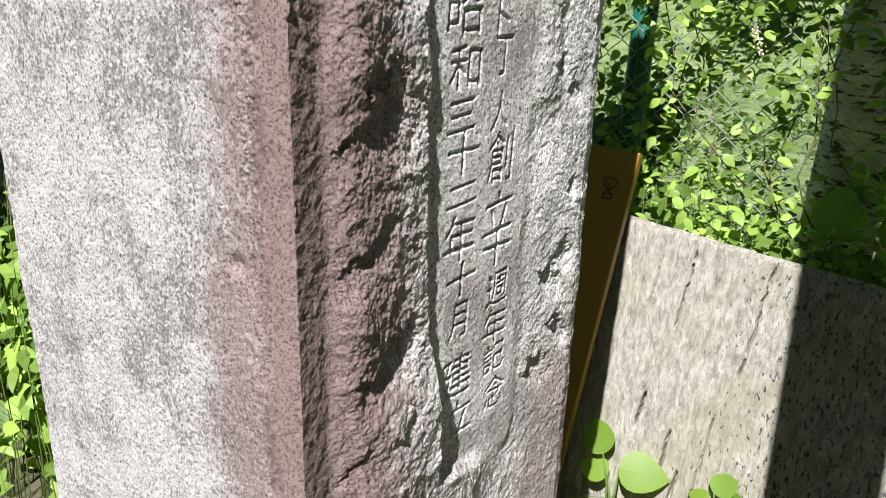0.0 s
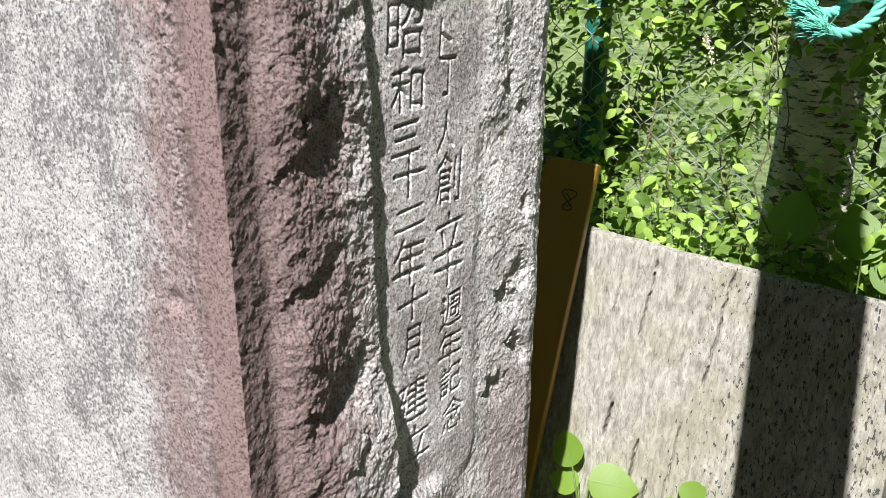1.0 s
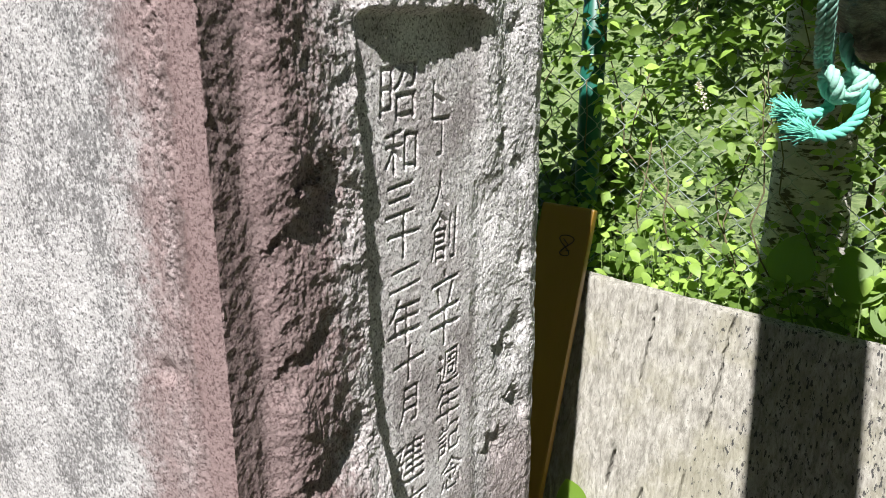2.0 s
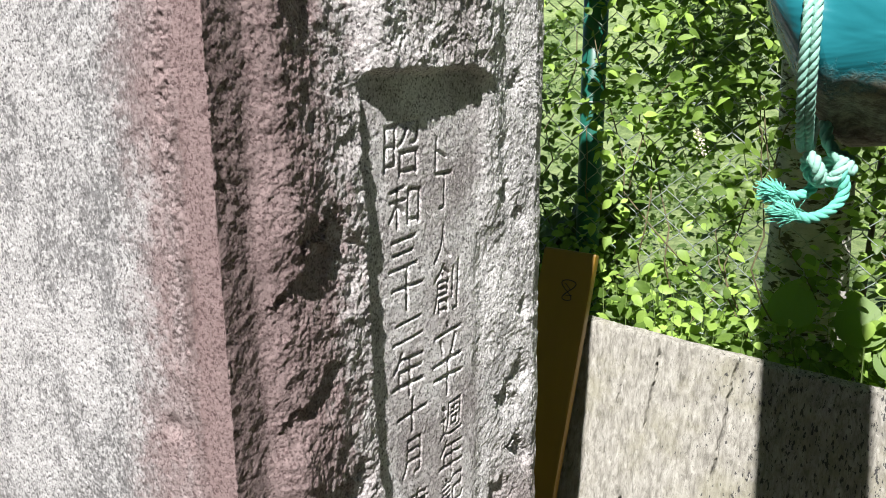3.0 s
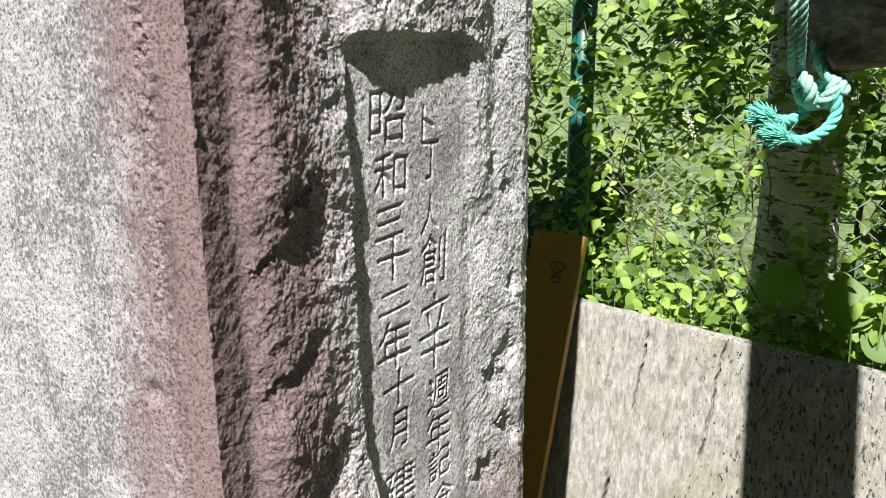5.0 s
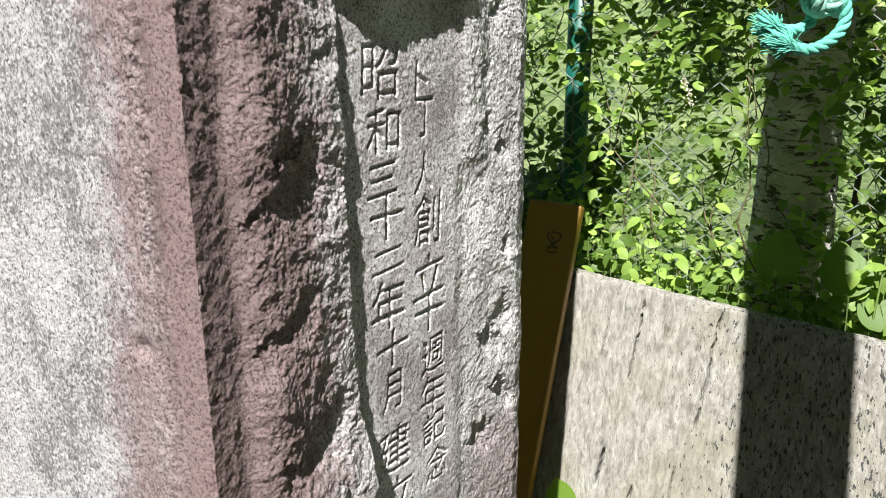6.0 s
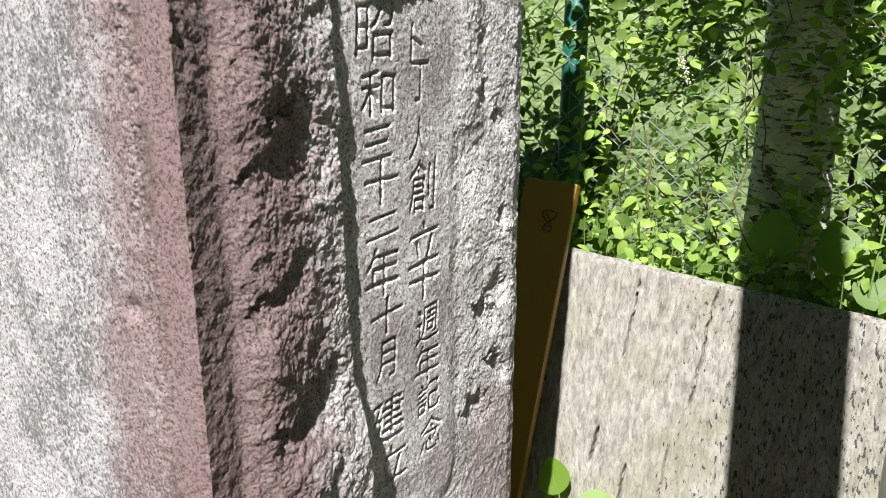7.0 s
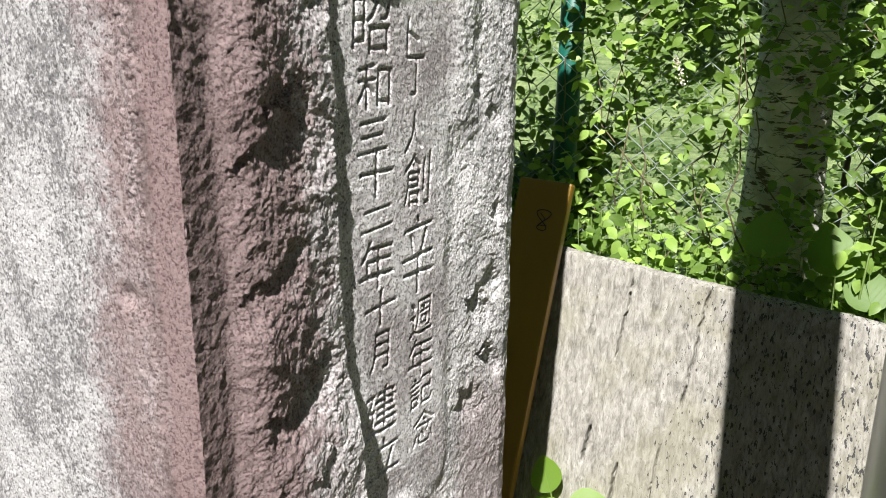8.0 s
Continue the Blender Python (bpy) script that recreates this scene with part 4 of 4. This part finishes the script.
def build_thicket(name, seed, region, count, size, mat, facing=(0, -0.5, 0.8), heads=False):
    rng = random.Random(seed)
    (x0, x1), (y0, y1), (z0, z1) = region
    plant = thing(name, ((x0 + x1) / 2, (y0 + y1) / 2, 0.0))
    base = Vector(plant.location)
    forms = [leaf_geometry(k, 0.2, 0.3, 0.02, rng) for k in ("oval", "oval", "narrow")]
    s, stems = Soup(), Soup()
    for _ in range(count // 5):
        foot = Vector((rng.uniform(x0, x1), rng.uniform(y0, y1), 0))
        top = z0 + (z1 - z0) * math.sqrt(rng.random()) * (0.75 + 0.25 * math.sin(9 * foot.x + seed))
        head_ = Vector((foot.x + rng.gauss(0, 0.03), foot.y + rng.gauss(0, 0.03), top))
        if heads:
            foot.z = max(z0 - 0.1, top - 0.16)
        stems.tube([foot - base, (foot + head_) / 2 + Vector((rng.gauss(0, 0.03), rng.gauss(0, 0.02), 0)) - base, head_ - base], [0.0018, 0.0013, 0.0007], 4)
        for _ in range(5):
            t = rng.uniform(0.0 if heads else 0.6, 1.0)
            at = foot.lerp(head_, t) + Vector((rng.gauss(0, 0.02), rng.gauss(0, 0.02), rng.gauss(0, 0.012)))
            m = leaf_pose(at - base, size * rng.uniform(0.7, 1.35), facing, rng, 0.6)
            v, f = rng.choice(forms)
            s.add([m @ Vector(p) for p in v], f)
    if heads:
        for k in range(3):
            foot = Vector((max(0.02 if x1 > 0.1 else x0, x0 + (x1 - x0) * (k + 0.7) / 3.2), (y0 + y1) / 2, -0.3))
            t = Soup()
            t.tube([foot - base, foot + Vector((0.03, 0.02, 0.3 + z0)) - base, foot + Vector((-0.02, 0, z1)) - base], [0.012, 0.009, 0.003], 8)
            part("trunk", t.mesh("trunk", STEM), plant)
    tagged(part("foliage", s.mesh("foliage", mat), plant), kind="stuff")
    tagged(part("stalk", stems.mesh("stalk", GRASS), plant), kind="stuff")
    return plant


tagged(build_thicket("weed_clump", 31, ((-0.60, -0.14), (1.93, 2.03), (0.60, 0.88)), 420, 0.042, LEAF), "bright young weeds growing behind the board", "weeds", "weeds")
tagged(build_thicket("weed_clump", 32, ((-0.16, 0.60), (1.96, 2.05), (0.55, 0.90)), 420, 0.050, LEAF), "bright young weeds growing behind the board", "weeds", "weeds")
tagged(build_thicket("weed_clump", 33, ((-2.1, -1.13), (0.62, 1.5), (0.25, 0.98)), 2100, 0.062, LEAF), "bright young weeds beside the monument", "weeds", "weeds")
tagged(build_thicket("shrub", 35, ((-0.62, 0.9), (2.45, 3.1), (1.22, 2.2)), 3400, 0.048, BUSH, heads=True), "leafy shrub in the shade behind the wire fence", "shrub", "shrubs")
tagged(build_thicket("shrub", 36, ((0.10, 1.2), (2.25, 2.7), (0.6, 1.6)), 1800, 0.045, BUSH, heads=True), "leafy shrub in the shade behind the wire fence", "shrub", "shrubs")
tagged(build_thicket("shrub", 37, ((-1.0, 0.1), (2.15, 2.6), (0.35, 0.80)), 900, 0.042, LEAF), "leafy shrub in the shade behind the wire fence", "shrub", "shrubs")
tagged(build_thicket("shrub", 38, ((-1.05, -0.66), (2.14, 2.42), (0.62, 1.24)), 2200, 0.050, BUSH, heads=True), "dense dark shrub in the monument's shade behind the fence", "shrub", "shrubs")
tagged(build_thicket("bush", 34, ((-4.2, -2.3), (0.6, 2.0), (0.6, 2.3)), 3800, 0.09, BUSH), "dense dark green bush", "bush")


def build_grass(at, seed, count=70, tall=0.6):
    rng = random.Random(seed)
    s = Soup()
    for _ in range(count):
        a, r = rng.uniform(0, 6.28), rng.uniform(0.0, 0.12)
        p = Vector((math.cos(a) * r, math.sin(a) * r, 0))
        out = Vector((math.cos(a), math.sin(a), 0)) * rng.uniform(0.1, 0.45)
        h, w = tall * rng.uniform(0.5, 1.1), Vector((-math.sin(a), math.cos(a), 0)) * 0.003
        rows = [(p + out * t * t + Vector((0, 0, h * (t - 0.25 * t ** 3))), w * (1 - t)) for t in (0, 0.35, 0.65, 0.88, 1)]
        v = []
        for q, ww in rows:
            v += [q - ww, q + ww]
        s.add(v, [(2 * i, 2 * i + 1, 2 * i + 3, 2 * i + 2) for i in range(4)])
    ob = part("grass_tuft", s.mesh("grass_tuft", GRASS))
    ob.location = at
    return ob


for k, at in enumerate(((-1.30, 0.80, 0), (-1.45, 1.05, 0), (-1.22, 1.10, 0), (-0.9, 1.75, 0), (0.2, 1.5, 0), (-0.75, 1.5, 0))):
    tagged(build_grass(at, 50 + k, 80, 0.75 if k < 3 else 0.22), "tuft of long thin grass blades", "grass", "grass tufts", "stuff")


# bushes and tall growth on the slope beyond the fence
def build_far_growth(seed):
    rng = random.Random(seed)
    s = Soup()
    forms = [leaf_geometry("oval", 0.25, 0.3, 0.05, rng) for _ in range(3)]
    for _ in range(650):
        y = 5 + 75 * rng.random() ** 1.6
        x = -0.62 * y + rng.uniform(-0.65, 0.75) * y
        z = float(ground_height(np.array([x]), np.array([y]))[0])
        r = rng.uniform(0.25, 0.6) * (0.6 + y * 0.035)
        for _ in range(34):
            d = Vector((rng.gauss(0, 1), rng.gauss(0, 1), abs(rng.gauss(0, 0.8)))).normalized() * r * rng.uniform(0.6, 1.05)
            m = leaf_pose(Vector((x, y, z)) + d, r * rng.uniform(0.22, 0.45), d, rng, 0.5)
            v, f = rng.choice(forms)
            s.add([m @ Vector(p) for p in v], f)
    return part("hillside_bushes", s.mesh("hillside_bushes", BUSH))


tagged(build_far_growth(77), "rounded green bushes scattered over the far sunlit slope", "bushes", kind="stuff")


# ------------------------------------------------------------ the wrapped log, its rope and the metal pole
AXIS = Vector((0.998, 0.03, 0.0)).normalized()
LOG_END, LOG_R = Vector((-0.0235, 0.445, 1.393)), 0.053


def build_log():
    log = thing("wrapped_log", LOG_END)
    up, side = Vector((0, 0, 1)), AXIS.cross(Vector((0, 0, 1)))
    rng = random.Random(5)
    rings, sides = [], 48
    for k in range(70):
        t = k / 69
        rings.append((0.02 + t * t * 0.8, 1.0))
    heads = [(0.0, 0.02), (0.001, 0.3), (0.004, 0.62), (0.009, 0.85), (0.015, 0.96)]
    verts, faces = [], []
    for n, (d, r) in enumerate(heads + rings):
        for k in range(sides):
            a = 2 * math.pi * k / sides
            crease = 0.05 * math.sin(3 * a + 1.0 + 14 * d) * math.exp(-d * 5) + 0.03 * math.sin(7 * a - 20 * d) * math.exp(-d * 12)
            pinch = -0.10 * math.exp(-((d - 0.024) / 0.010) ** 2) * (0.5 + 0.5 * math.sin(5 * a))
            q = LOG_R * r * (1 + (crease + pinch) * min(1, r))
            skew = -0.42 * math.sin(a) * q * math.exp(-d * 14)
            verts.append(AXIS * (d + skew) + q * (math.cos(a) * side + math.sin(a) * up))
    total = len(heads) + len(rings)
    for n in range(total - 1):
        for k in range(sides):
            a, b = n * sides + k, n * sides + (k + 1) % sides
            faces.append((a, b, b + sides, a + sides))
    faces.append(tuple((total - 1) * sides + k for k in range(sides)))
    part("tarp_cover", mesh_of("tarp_cover", verts, faces, TARP), log)
    return log


tagged(build_log(), "log wrapped in glossy teal tarpaulin, lashed against the metal pillar", "log")


def twisted(soup, pts, radius, strands=3, turns=90.0):
    """A laid rope: strands that wind round a line."""
    pts = [Vector(p) for p in pts]
    dense = []
    for a, b, c, d in zip([pts[0]] + pts[:-2], pts[:-1], pts[1:], pts[2:] + [pts[-1]]):
        for k in range(10):
            t = k / 10
            dense.append(0.5 * ((2 * b) + (c - a) * t + (2 * a - 5 * b + 4 * c - d) * t * t + (3 * b - a - 3 * c + d) * t ** 3))
    dense.append(pts[-1])
    run, ref = 0.0, None
    lines = [[] for _ in range(strands)]
    for i, p in enumerate(dense):
        d = (dense[min(i + 1, len(dense) - 1)] - dense[max(i - 1, 0)]).normalized()
        ref = d.orthogonal().normalized() if ref is None else (ref - d * ref.dot(d)).normalized()
        other = d.cross(ref)
        if i:
            run += (p - dense[i - 1]).length
        for k in range(strands):
            a = 2 * math.pi * k / strands + run * turns * 2 * math.pi / 1.6
            lines[k].append(p + radius * 0.5 * (math.cos(a) * ref + math.sin(a) * other))
    for line in lines:
        soup.tube(line, radius * 0.56, 7)


def build_rope():
    rope = thing("rope", LOG_END + AXIS * 0.0165)
    side, up, r = AXIS.cross(Vector((0, 0, 1))), Vector((0, 0, 1)), LOG_R + 0.0028
    for shift, name in ((0.0, "loop"), (0.0036, "loop")):
        s = Soup()
        pts = [AXIS * shift + r * (math.cos(a) * side + math.sin(a) * up) for a in np.linspace(-1.45, 4.6, 26)]
        twisted(s, pts, 0.0022, turns=130.0)
        part(name, s.mesh(name, ROPE), rope)
    # the knot: a few tight turns under the log
    low = -up * (LOG_R + 0.008) + AXIS * 0.007 + side * 0.010
    right = Vector((0.86, 0.51, 0))
    toward = right.cross(up)
    s = Soup()
    low = low + toward * 0.010 - up * 0.003
    turns = [low + right * (0.0080 * math.cos(0.45 * k)) + up * (0.0060 * math.sin(1.1 * k)) + toward * (0.0060 * math.cos(1.1 * k)) for k in range(18)]
    twisted(s, [low + up * 0.022 - toward * 0.004, low + up * 0.012] + turns, 0.0030, turns=120.0)
    part("knot", s.mesh("knot", ROPE), rope)
    for k, tail in enumerate((((-0.002, -0.002), (-0.003, 0.012), (-0.010, 0.019), (-0.020, 0.020), (-0.027, 0.018)),
                              ((0.006, 0.000), (0.009, 0.012), (0.006, 0.022), (-0.003, 0.030), (-0.014, 0.033), (-0.025, 0.030)))):
        s = Soup()
        line = [low + right * a * 0.70 - up * b * 0.68 + toward * 0.006 * (k * 2 - 1) for a, b in tail]
        twisted(s, line, 0.0027, turns=130.0)
        end = part("tail", s.mesh("tail", ROPE_END), rope)
        rng = random.Random(60 + k)
        fray = Soup()
        d = (line[-1] - line[-2]).normalized()
        for _ in range(420):
            o = Vector((rng.gauss(0, 1), rng.gauss(0, 1), rng.gauss(0, 1))) * 0.0011
            q = line[-1] + o
            fray.tube([line[-1] - d * 0.008 + o * 0.5, q, q + d * rng.uniform(0.001, 0.0085) + o * 1.3], 0.00022, 3)
        part("frayed_end", fray.mesh("frayed_end", ROPE_END), end)
    return rope


tagged(build_rope(), "pale green twisted rope knotted round the wrapped log, with frayed ends", "rope")


def build_pillar():
    pillar = thing("metal_pillar", (0.190, 0.630, 0.0))
    s = Soup()
    s.tube([(0, 0, -0.1), (0, 0, 1.4), (0, 0, 2.4), (0, 0, 3.2), (0, 0, 4.3)], [0.116, 0.116, 0.114, 0.100, 0.085], 48)
    part("tube", s.mesh("tube", STEEL), pillar)
    c = Soup()
    c.tube([(0, 0, 4.295), (0, 0, 4.33), (0, 0, 4.36), (0, 0, 4.37)], [0.090, 0.089, 0.07, 0.02], 48)
    part("cap", c.mesh("cap", STEEL), pillar)
    f = Soup()
    f.tube([(0, 0, -0.03), (0, 0, 0.012), (0, 0, 0.016)], [0.17, 0.17, 0.13], 48)
    flange = part("flange", f.mesh("flange", STEEL), pillar)
    for k in range(6):
        q = 2 * math.pi * k / 6
        b = Soup()
        b.tube([(0.147 * math.cos(q), 0.147 * math.sin(q), 0.01), (0.147 * math.cos(q), 0.147 * math.sin(q), 0.03)], 0.010, 6)
        part("bolt", b.mesh("bolt", STEEL), flange)
    return pillar


tagged(build_pillar(), "thick upright grey metal pillar with a dull shine", "pillar")
